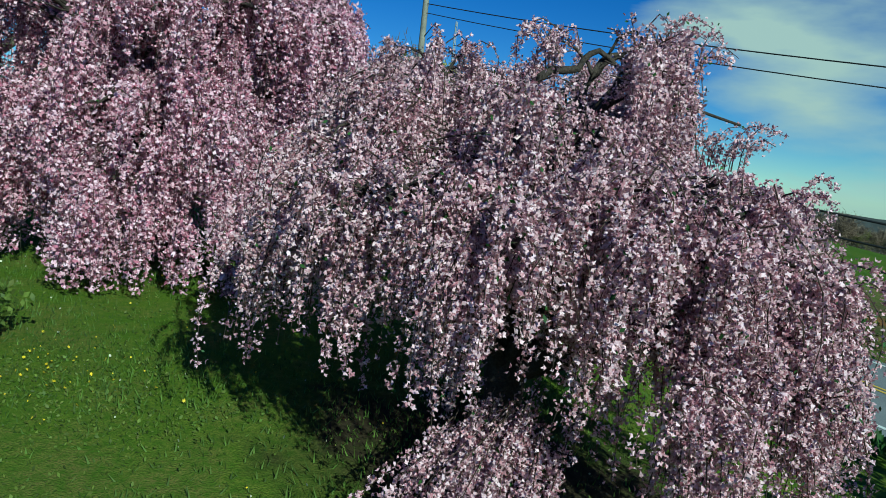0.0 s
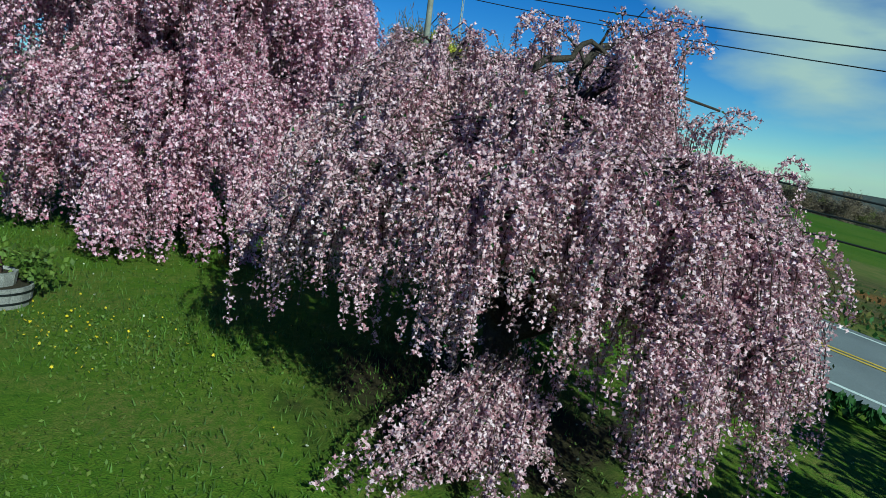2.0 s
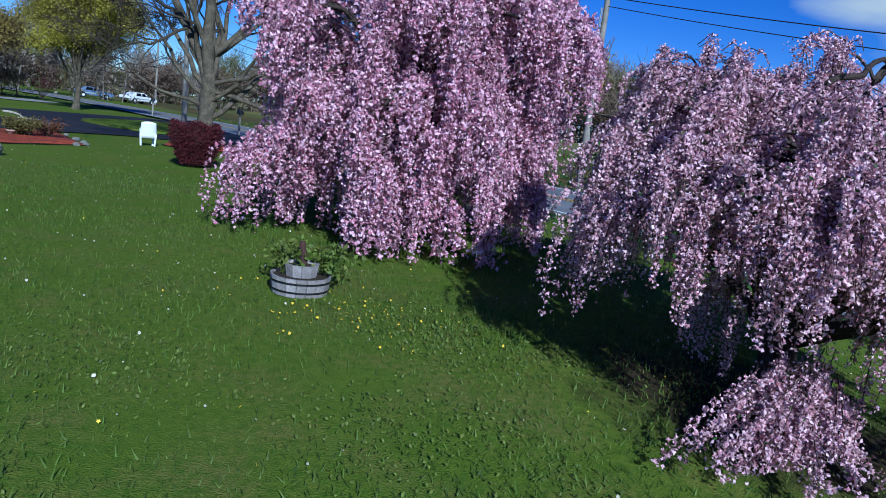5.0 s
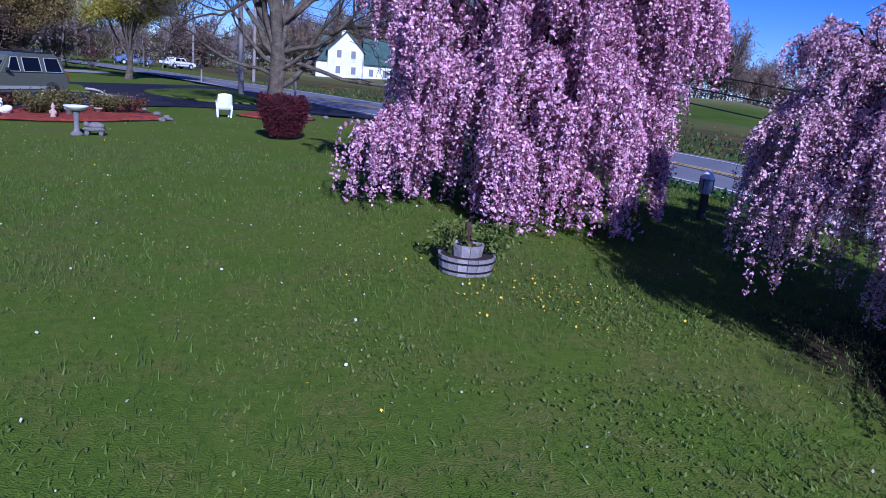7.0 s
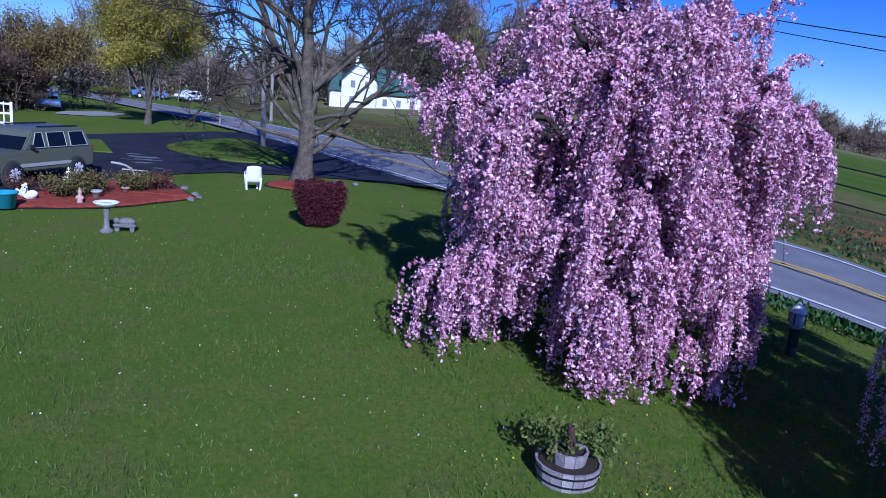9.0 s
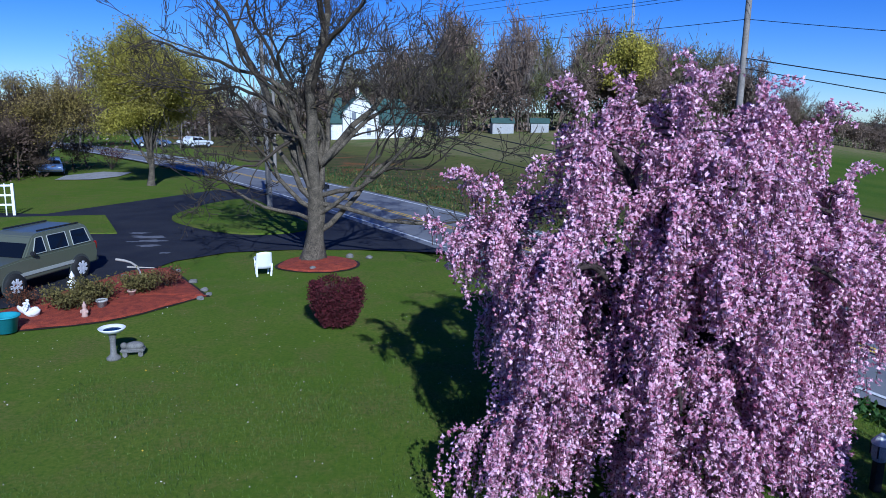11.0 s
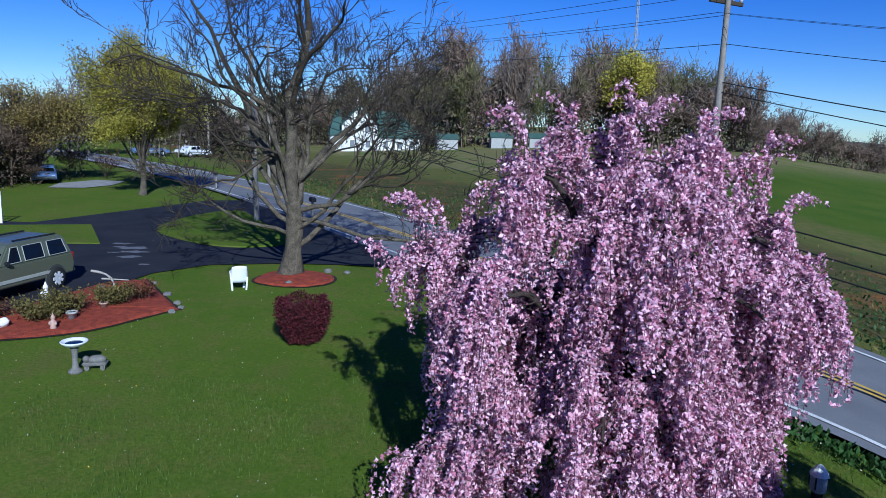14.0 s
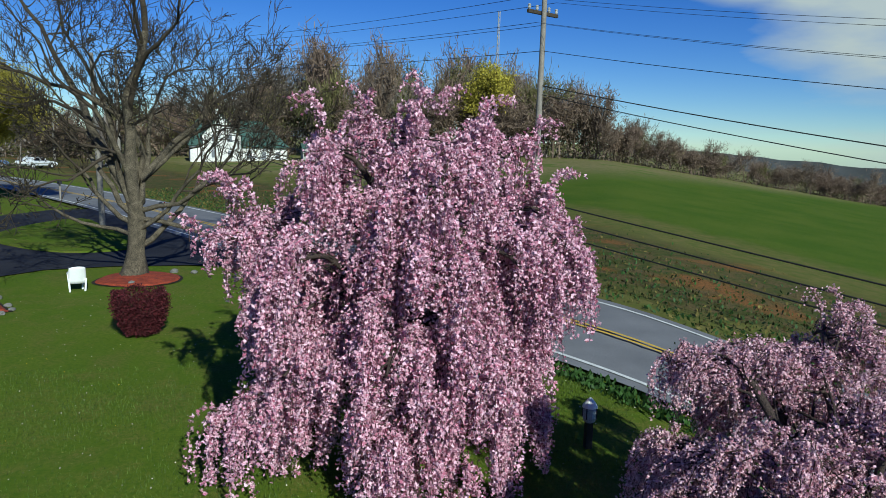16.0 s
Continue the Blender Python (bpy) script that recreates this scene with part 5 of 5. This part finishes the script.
def car(m, paint, label, suv=True, group=""):
    thing = empty("car", m, label, "car", group)
    if suv:
        low = [(2.15, 0.42), (2.2, 0.75), (2.1, 0.98), (0.95, 1.08), (-2.12, 1.10), (-2.18, 0.75), (-2.12, 0.42)]
        cab = [(0.86, 1.06), (0.34, 1.62), (0.10, 1.70), (-1.75, 1.72), (-1.95, 1.62), (-2.12, 1.08)]
        panes = [(0.50, -0.02, 0.55), (-0.18, -0.95, 0.55), (-1.14, -1.80, 0.5)]
        base, top, r = 1.13, 1.58, 0.37
    else:
        low = [(2.2, 0.35), (2.25, 0.62), (2.0, 0.80), (0.9, 0.92), (-1.6, 0.95), (-2.2, 0.90), (-2.25, 0.6), (-2.15, 0.35)]
        cab = [(1.0, 0.90), (0.35, 1.36), (-0.9, 1.40), (-1.7, 0.94)]
        panes = [(0.55, -0.15, 0.4), (-0.25, -0.95, 0.4)]
        base, top, r = 0.95, 1.30, 0.32
    half = 0.9
    bm = bmesh.new()
    extruded(bm, low, half, bevel=0.05)
    part("body", bm, paint, thing)
    bm = bmesh.new()
    extruded(bm, cab, half - 0.03, 0.28, base - 0.05, 0.04)
    part("cabin", bm, paint, thing)
    for s in (1, -1):
        for i, (x0, x1, hgt) in enumerate(panes):
            lean = 0.28
            bm = bmesh.new()
            k0 = half - 0.03 + 0.006
            vs = []
            for x, z in ((x0, base), (x0 - (0.26 if i == 0 else 0.02), top), (x1, top), (x1 + (-0.10 if i == len(panes) - 1 else 0), base)):
                vs.append((x, s * (k0 - (z - base + 0.05) * lean), z))
            outer = [bm.verts.new(v) for v in vs]
            inner = [bm.verts.new((v[0], v[1] - s * 0.02, v[2])) for v in vs]
            bm.faces.new(outer)
            bm.faces.new(inner[::-1])
            for j in range(4):
                bm.faces.new((outer[j], inner[j], inner[(j + 1) % 4], outer[(j + 1) % 4]))
            bmesh.ops.recalc_face_normals(bm, faces=bm.faces)
            part("side_window", bm, M_GLASS_DARK, thing, "dark tinted side window")
            if suv:
                for (xa, ya, za), (xb, yb, zb) in zip(vs, vs[1:] + vs[:1]):
                    p0, p1 = Vector((xa, ya + s * 0.004, za)), Vector((xb, yb + s * 0.004, zb))
                    tube("window_surround", np.array([p0, (p0 + p1) / 2, p1]), np.full(3, 0.015), M_STRIP, thing, 5, "pale window surround")
        bm = bmesh.new()
        box(bm, 3.0, 0.03, 0.11, pose(-0.05, s * (half + 0.01), 0.62), 0.01)
        part("side_moulding", bm, M_STRIP, thing, "pale grey rubbing strip")
        bm = bmesh.new()
        box(bm, 0.14, 0.10, 0.28 if suv else 0.16, pose(-2.15, s * 0.80, 0.95 if suv else 0.72), 0.02)
        part("tail_light", bm, M_RED_LENS, thing, "red tail light")
        bm = bmesh.new()
        box(bm, 0.10, 0.30, 0.16, pose(2.14, s * 0.66, 0.80 if suv else 0.62), 0.03)
        part("headlight", bm, M_PLASTIC, thing, "clear headlight")
        bm = bmesh.new()
        box(bm, 0.12, 0.16, 0.12, pose(0.62, s * (half + 0.08), base + 0.06), 0.03)
        part("mirror", bm, M_BLACK, thing, "black door mirror")
        if suv:
            bm = bmesh.new()
            box(bm, 1.75, 0.04, 0.05, pose(-0.85, s * 0.60, 1.745), 0.01)
            part("roof_rail", bm, M_BLACK, thing, "black roof rail")
        for x in (1.32, -1.32):
            bm = bmesh.new()
            cone(bm, r + 0.055, r + 0.055, 0.05, pose(x, s * (half - 0.03), r + 0.02, -90 * s), 22)
            part("wheel_arch", bm, M_CAR_TRIM if suv else M_BLACK, thing, "dark wheel arch")
            wheel(thing, x, s * (half - 0.03), r, 0.22, M_RIM)
    p0, p1 = (cab[0], cab[1])
    bm = bmesh.new()
    w0, w1 = half - 0.12, half - 0.26
    vs = [bm.verts.new(v) for v in ((p0[0] + 0.012, w0, p0[1] + 0.03), (p0[0] + 0.012, -w0, p0[1] + 0.03), (p1[0] + 0.012, -w1, p1[1] - 0.03), (p1[0] + 0.012, w1, p1[1] - 0.03))]
    lo = [bm.verts.new(v.co + Vector((-0.02, 0, -0.02))) for v in vs]
    bm.faces.new(vs)
    bm.faces.new(lo[::-1])
    for j in range(4):
        bm.faces.new((vs[j], lo[j], lo[(j + 1) % 4], vs[(j + 1) % 4]))
    bmesh.ops.recalc_face_normals(bm, faces=bm.faces)
    part("windscreen", bm, M_GLASS_DARK, thing, "dark windscreen")
    for x, s in ((2.2, 1), (-2.2, -1)):
        bm = bmesh.new()
        box(bm, 0.16, 1.7, 0.2, pose(x, 0, 0.5), 0.05)
        part("bumper", bm, M_CAR_TRIM, thing, "grey bumper")
    return thing


car(pose(-11.95, 20.65, ground_z(-11.95, 20.65) + 0.02, 0, 0, 256) @ Matrix.Scale(0.95, 4), M_CAR_GREEN, "sage green four-door off-roader parked on the driveway")
car(pose(-30.5, 93.0, ground_z(-30.5, 93.0) + 0.03, 0, 0, 60), M_CAR_WHITE, "white car parked beside the road far off", False, "cars far off")
car(pose(-36.0, 93.0, ground_z(-36, 93.0) + 0.03, 0, 0, 30), M_CAR_BLUE, "dark blue car parked beside the road far off", False, "cars far off")
car(pose(-28.8, 54.5, ground_z(-28.8, 54.5) + 0.03, 0, 0, -62) @ Matrix.Scale(0.9, 4), M_CAR_BLUE, "blue car parked among the trees", False, "cars far off")


# ---------------------------------------------------------------- houses
def house(m):
    thing = empty("house", m, "white clapboard house with a tall gable and a green-roofed wing", "house")

    def slab(name, pts, thick, material, parent, label=""):
        bm = bmesh.new()
        top = [bm.verts.new(p) for p in pts]
        no = (Vector(pts[1]) - Vector(pts[0])).cross(Vector(pts[2]) - Vector(pts[0])).normalized()
        low = [bm.verts.new(Vector(p) - no * thick) for p in pts]
        bm.faces.new(top)
        bm.faces.new(low[::-1])
        k = len(pts)
        for i in range(k):
            bm.faces.new((top[i], low[i], low[(i + 1) % k], top[(i + 1) % k]))
        bmesh.ops.recalc_face_normals(bm, faces=bm.faces)
        return part(name, bm, material, parent, label)
    # gable block
    w, d, e, r = 5.6, 9.0, 4.6, 7.4
    for y in (0, d):
        slab("wall", [(-w / 2, y, 0), (w / 2, y, 0), (w / 2, y, e), (0, y, r), (-w / 2, y, e)], 0.2, M_SIDING, thing)
    for s in (-1, 1):
        slab("wall", [(s * w / 2, 0, 0), (s * w / 2, d, 0), (s * w / 2, d, e), (s * w / 2, 0, e)], 0.2, M_SIDING, thing)
        slab("roof", [(s * (w / 2 + 0.35), -0.4, e - 0.33), (s * (w / 2 + 0.35), d + 0.4, e - 0.33), (0, d + 0.4, r + 0.12), (0, -0.4, r + 0.12)], 0.14, M_ROOF, thing, "green-grey shingle roof")
    # wings to both sides under a tall hipped roof
    wd, we, wr = 8.4, 2.7, 6.7
    x0 = w / 2 + 0.1
    for sd, L, hip in ((1, 7.4, 3.4), (-1, 1.7, 1.0)):
        y0, y1, ym, xa, xb = 1.0, 1.0 + wd, 1.0 + wd / 2, sd * x0, sd * (x0 + L)
        for y in (y0, y1):
            slab("wall", [(xa, y, 0), (xb, y, 0), (xb, y, we), (xa, y, we)], 0.2, M_SIDING, thing)
        slab("wall", [(xb, y0, 0), (xb, y1, 0), (xb, y1, we), (xb, y0, we)], 0.2, M_SIDING, thing)
        xe, xr = sd * (x0 + L + 0.4), sd * (x0 + L - hip)
        for y in (y0 - 0.5, y1 + 0.5):
            slab("roof", [(xa, y, we - 0.1), (xe, y, we - 0.1), (xr, ym, wr), (xa, ym, wr)], 0.14, M_ROOF, thing, "green shingle roof")
        slab("roof", [(xe, y0 - 0.5, we - 0.1), (xe, y1 + 0.5, we - 0.1), (xr, ym, wr)], 0.14, M_ROOF, thing, "green shingle roof")
    bm = bmesh.new()
    box(bm, 0.6, 0.6, 2.4, pose(-0.6, 0.9, r - 0.2), 0.03)
    part("chimney", bm, M_SIDING, thing, "white chimney")
    spots = [(-1.3, 1.4), (1.2, 1.4), (-1.2, 3.9), (1.1, 3.9)]
    for x, z in spots + [(x0 + 1.3 + 2.3 * i, 1.3) for i in range(3)]:
        y = -0.03 if x < x0 else 0.97
        bm = bmesh.new()
        box(bm, 0.95, 0.10, 1.35, pose(x, y, z), 0.02)
        wnd = part("window", bm, M_WHITE, thing, "white-framed dark window")
        bm = bmesh.new()
        box(bm, 0.75, 0.04, 1.15, pose(x, y - 0.06, z))
        part("pane", bm, M_PANE, wnd)
    for z in [0.35 + 0.3 * k for k in range(14)]:
        bm = bmesh.new()
        box(bm, w - 0.1, 0.03, 0.012, pose(0, -0.01, z))
        part("clapboard_edge", bm, M_CONCRETE, thing)
    return thing


hx, hy = -11.8, 118.0
house(pose(hx, hy, ground_z(hx, hy) - 0.2, 0, 0, 10))


def shed(x, y, w, h, d, label, turn=0):
    thing = empty("shed", pose(x, y, ground_z(x, y) - 0.15, 0, 0, turn), label, "shed", "white sheds by the woods")
    bm = bmesh.new()
    box(bm, w, d, h, pose(0, 0, h / 2), 0.03)
    part("wall", bm, M_CONCRETE, thing)
    for s in (-1, 1):
        bm = bmesh.new()
        box(bm, w + 0.4, d * 0.62, 0.1, pose(0, s * d * 0.27, h + d * 0.13, -26 * s))
        part("roof", bm, M_ROOF, thing)
    bm = bmesh.new()
    box(bm, 1.2, 0.06, 1.6, pose(0.3 * w, -d / 2 - 0.02, 0.9))
    part("door", bm, M_CONCRETE, thing)


shed(2.2, 121, 3.4, 1.9, 3.0, "small white shed at the edge of the woods", 8)
shed(11.5, 124, 3.6, 1.9, 3.0, "long white shed at the edge of the woods", 3)
shed(18.0, 125, 3.0, 1.7, 3.0, "small white shed at the edge of the woods", -4)


def railing(x, y, turn):
    thing = empty("porch_railing", pose(x, y, ground_z(x, y) + 0.05, 0, 0, turn), "white railing of a raised porch beside the driveway", "railing")
    for z in (0.5, 0.95, 1.4):
        bm = bmesh.new()
        box(bm, 2.6, 0.06, 0.09, pose(0, 0, z), 0.01)
        part("rail", bm, M_WHITE, thing)
    for i in range(9):
        bm = bmesh.new()
        big = i in (0, 8)
        box(bm, 0.12 if big else 0.05, 0.12 if big else 0.05, 1.5, pose(-1.3 + 2.6 * i / 8, 0, 0.75), 0.008)
        part("post" if big else "baluster", bm, M_WHITE, thing)


railing(-21.0, 33.5, 15)


# ---------------------------------------------------------------- poles and wires
def pole(x, y, h, r, label, arms=(0.5,), lean=0.0, turn=30):
    thing = empty("utility_pole", pose(x, y, ground_z(x, y) - 0.1, 0, lean, 0), label, "utility pole", "poles along the road")
    t = np.linspace(0, 1, 7)
    tube("shaft", np.stack([0 * t, 0 * t, h * t], -1), r * (1.15 - 0.4 * t), M_POLE, thing, 10)
    c, sn = math.cos(radians(turn)), math.sin(radians(turn))
    for az in arms:
        bm = bmesh.new()
        box(bm, 1.5, 0.10, 0.12, pose(0, 0.13, h - az, 0, 0, turn), 0.01)
        part("crossarm", bm, M_BRANCH, thing, "dark wooden crossarm")
        for s in (-0.68, -0.3, 0.3, 0.68):
            bm = bmesh.new()
            lathe(bm, [(0.03, 0), (0.06, 0.05), (0.04, 0.10), (0.06, 0.14), (0.02, 0.18)], 10, pose(s * c, 0.13 + s * sn, h - az + 0.06))
            part("insulator", bm, M_CONCRETE, thing, "grey insulator")
    return thing


def wire(a, b, sag, r=0.014, label="black overhead wire between poles"):
    t = np.linspace(0, 1, 40)
    p = np.array(a)[None, :] * (1 - t)[:, None] + np.array(b)[None, :] * t[:, None]
    p[:, 2] -= 4 * sag * t * (1 - t)
    v, q = tube_arrays([p], [np.full(40, r)], 5)
    return tagged(raw("overhead_wire", v, q, M_WIRE), label, "wire", "overhead wires")


PX, PY = 9.45, 23.03
pole(PX, PY, 10.2, 0.11, "tall weathered utility pole with two crossarms beyond the road", arms=(0.25, 1.02))
LX, LY = -8.4, 36.6
pole(LX, LY, 8.6, 0.13, "thin pale utility pole behind the maple", arms=(), lean=-1.5)
pole(-32.0, 104.0, 9.0, 0.14, "far utility pole beside the road", arms=())
pole(-26.5, 108.0, 9.5, 0.14, "far utility pole beside the road", arms=())
WX, WY = road_at(60, 4.2)
EX, EY = road_at(-35, 3.9)
pole(WX, WY, 11.6, 0.13, "far utility pole beside the road")
pole(EX, EY, 11.0, 0.13, "weathered utility pole along the field")
for k in (-0.68, -0.3, 0.3, 0.68):
    dx, dy = k * 0.868, k * 0.496 + 0.13
    zt = 9.95 if abs(k) > 0.5 else 9.17
    wire((PX + dx, PY + dy, zt), (WX + dx, WY + dy, zt + 2.0), 0.5, 0.009)
    wire((PX + dx, PY + dy, zt), (EX + dx, EY + dy, zt - 4.0), 1.4, 0.006)
wire((PX, PY, 8.25), (WX, WY, 9.9), 0.4, 0.011)
wire((PX, PY, 8.25), (EX, EY, 4.5), 1.2, 0.010)
wire((PX, PY, 7.1), (EX, EY, 3.0), 1.3, 0.016, "black telephone cable along the field")
wire((PX, PY, 6.8), (EX, EY, 2.6), 1.4, 0.014, "black telephone cable along the field")
for z, ze in ((3.15, -0.9), (2.65, -1.3), (2.15, -1.75)):
    wire((PX, PY, z), (EX, EY, ze), 0.25, 0.024, "thick black cable slung low along the road")
    wire((PX, PY, z), (WX, WY, z + 4.6), 0.5, 0.024, "thick black cable slung low along the road")


def mailbox(x, y, turn):
    thing = empty("mailbox", pose(x, y, ground_z(x, y) + 0.03, 0, 0, turn), "dark mailbox on a wooden post beside the road", "mailbox", "mailboxes")
    bm = bmesh.new()
    box(bm, 0.1, 0.1, 1.05, pose(0, 0, 0.52), 0.01)
    part("post", bm, M_POLE, thing)
    bm = bmesh.new()
    prof = [(0.11 * math.cos(a), 1.17 + 0.11 * math.sin(a)) for a in np.linspace(0, math.pi, 9)] + [(-0.11, 1.05), (0.11, 1.05)]
    extruded(bm, prof, 0.26, 0, 9, 0)
    part("box", bm, M_BLACK, thing, "dark domed box")
    bm = bmesh.new()
    box(bm, 0.02, 0.12, 0.06, pose(0.13, 0.1, 1.25))
    part("flag", bm, M_RED_LENS, thing, "small red flag")


mailbox(-5.6, 36.8, 30)
mailbox(-15.3, 52.5, 30)


def tower():
    x, y = 88.0, 333.0
    thing = empty("radio_tower", pose(x, y, ground_z(x, y)), "thin grey radio mast behind the woods", "mast")
    h = 62.0
    for i in range(3):
        a = 2.1 * i
        tube("leg", [(0.9 * math.cos(a), 0.9 * math.sin(a), -4), (0.5 * math.cos(a), 0.5 * math.sin(a), h)], [0.16, 0.12], M_CONCRETE, thing, 5)
    for j in range(24):
        z = h * j / 24
        for i in range(3):
            a, b = 2.1 * i, 2.1 * (i + 1)
            k = 0.9 - 0.4 * z / h
            tube("brace", [(k * math.cos(a), k * math.sin(a), z), (k * math.cos(b), k * math.sin(b), z + h / 24)], [0.06, 0.06], M_CONCRETE, thing, 3)


tower()


# ---------------------------------------------------------------- small ground cover
def scatter(n, rng, x0, x1, y0, y1):
    x, y = rng.uniform(x0, x1, n), rng.uniform(y0, y1, n)
    m = (0.868 * x + 0.496 * y) < 12.6
    return x[m], y[m]


def on_ground(x, y, lift):
    return np.stack([x, y, np.vectorize(ground_z)(x, y) + lift], -1)


def grass():
    rng = np.random.default_rng(91)
    n = 90000
    d = rng.uniform(0, 1, n) ** 0.75
    x, y = rng.uniform(-7, 9, n), -1.5 + 16 * d
    keep = ((0.868 * x + 0.496 * y) < 12.8) & (np.sin(1.3 * x + 2 * np.sin(0.9 * y)) + np.sin(1.7 * y) + rng.normal(0, 1, n) > -0.6)
    x, y = x[keep], y[keep]
    n = len(x)
    p = on_ground(x, y, -0.005)
    a = rng.uniform(0, 6.28, n)
    h = rng.uniform(0.025, 0.075, n) * (1 + 0.4 * (np.sin(2.1 * x) * np.sin(1.7 * y) > 0.4))
    w = rng.uniform(0.004, 0.009, n)
    side = np.stack([np.cos(a), np.sin(a), 0 * a], -1) * w[:, None]
    tip = p + np.stack([rng.normal(0, 0.025, n), rng.normal(0, 0.025, n), h], -1)
    v = np.stack([p - side, p + side, tip], 1).reshape(-1, 3)
    f = np.arange(3 * n).reshape(-1, 3)
    tagged(raw("grass", v, f, M_GRASS_BLADE), "short uneven lawn grass", "grass", kind="stuff")
    # fallen petals, dry leaves and dandelions
    for name, cnt, size, material, ring, label, area in (
            ("fallen_petals", 1500, (0.005, 0.015), M_FALLEN, 6, "pale petals and dry bits strewn over the lawn", (-12, 9, -1, 22)),
            ("dandelions", 160, (0.008, 0.020), M_YELLOW_FLOWER, 10, "yellow dandelions scattered in the lawn", (-9, 8, -1, 16))):
        x, y = scatter(cnt, rng, *area)
        pos = on_ground(x, y, 0.035)
        v, f = petals(pos, rng.uniform(*size, len(pos)), ring, rng, 0.15)
        tagged(raw(name, v, f, material), label, "petals" if ring == 6 else "flowers", kind="stuff")
    # broad-leaved weeds, thickest past the planter
    x, y = scatter(9000, rng, -5, 8, -1, 11)
    cx, cy = rng.normal(2.8, 1.6, 11000), rng.normal(3.6, 1.5, 11000)
    x, y = np.concatenate([x, cx]), np.concatenate([y, cy])
    m = (np.sin(2.1 * x + 0.5) + np.sin(2.4 * y + x) + rng.normal(0, 0.6, len(x))) > 0.2
    pos = on_ground(x[m], y[m], 0.012)
    v, f = leaves(pos, rng.uniform(0.015, 0.045, len(pos)), rng, 0.6)
    tagged(raw("weeds", v, f, M_WEED), "low broad-leaved weeds in the lawn", "weeds", kind="stuff")
    pos = on_ground(rng.normal(2.45, 0.7, 130), rng.normal(4.7, 0.55, 130), 0.04)
    v, f = petals(pos, rng.uniform(0.008, 0.019, len(pos)), 12, rng, 0.15)
    tagged(raw("dandelions", v, f, M_YELLOW_FLOWER), "yellow dandelions thick about the planter", "flowers", kind="stuff")


grass()


def roadside_plants():
    """A strip of upright leaves along the lawn's road edge."""
    rng = np.random.default_rng(17)
    n = 2600
    s = rng.uniform(-4, 12, n)
    o = rng.normal(-3.35, 0.16, n)
    px = np.array([road_at(a, b) for a, b in zip(s, o)])
    pos = on_ground(px[:, 0], px[:, 1], 0.0)
    v, f = leaves(pos, rng.uniform(0.07, 0.19, n), rng, 1.8)
    tagged(raw("daylilies", v, f, M_LEAF_GREEN), "row of upright green leaves along the road edge", "plants", kind="stuff")


roadside_plants()


def verge_tufts():
    """Rough grass and dry stalks on the verge past the road."""
    rng = np.random.default_rng(19)
    for name, n, material, label in (("verge_grass", 9000, M_LEAF_GREEN, "rough green grass on the verge"), ("dry_stalks", 7000, M_LEAF_OLIVE, "dry brown stalks on the verge")):
        s, o = rng.uniform(-30, 60, n), 3.0 + np.abs(rng.normal(0, 5, n))
        px = np.array([road_at(a, b) for a, b in zip(s, o)])
        pos = on_ground(px[:, 0], px[:, 1], 0.0)
        v, f = leaves(pos, rng.uniform(0.06, 0.2, n), rng, 1.5)
        tagged(raw(name, v, f, material), label, "grass", kind="stuff")


verge_tufts()
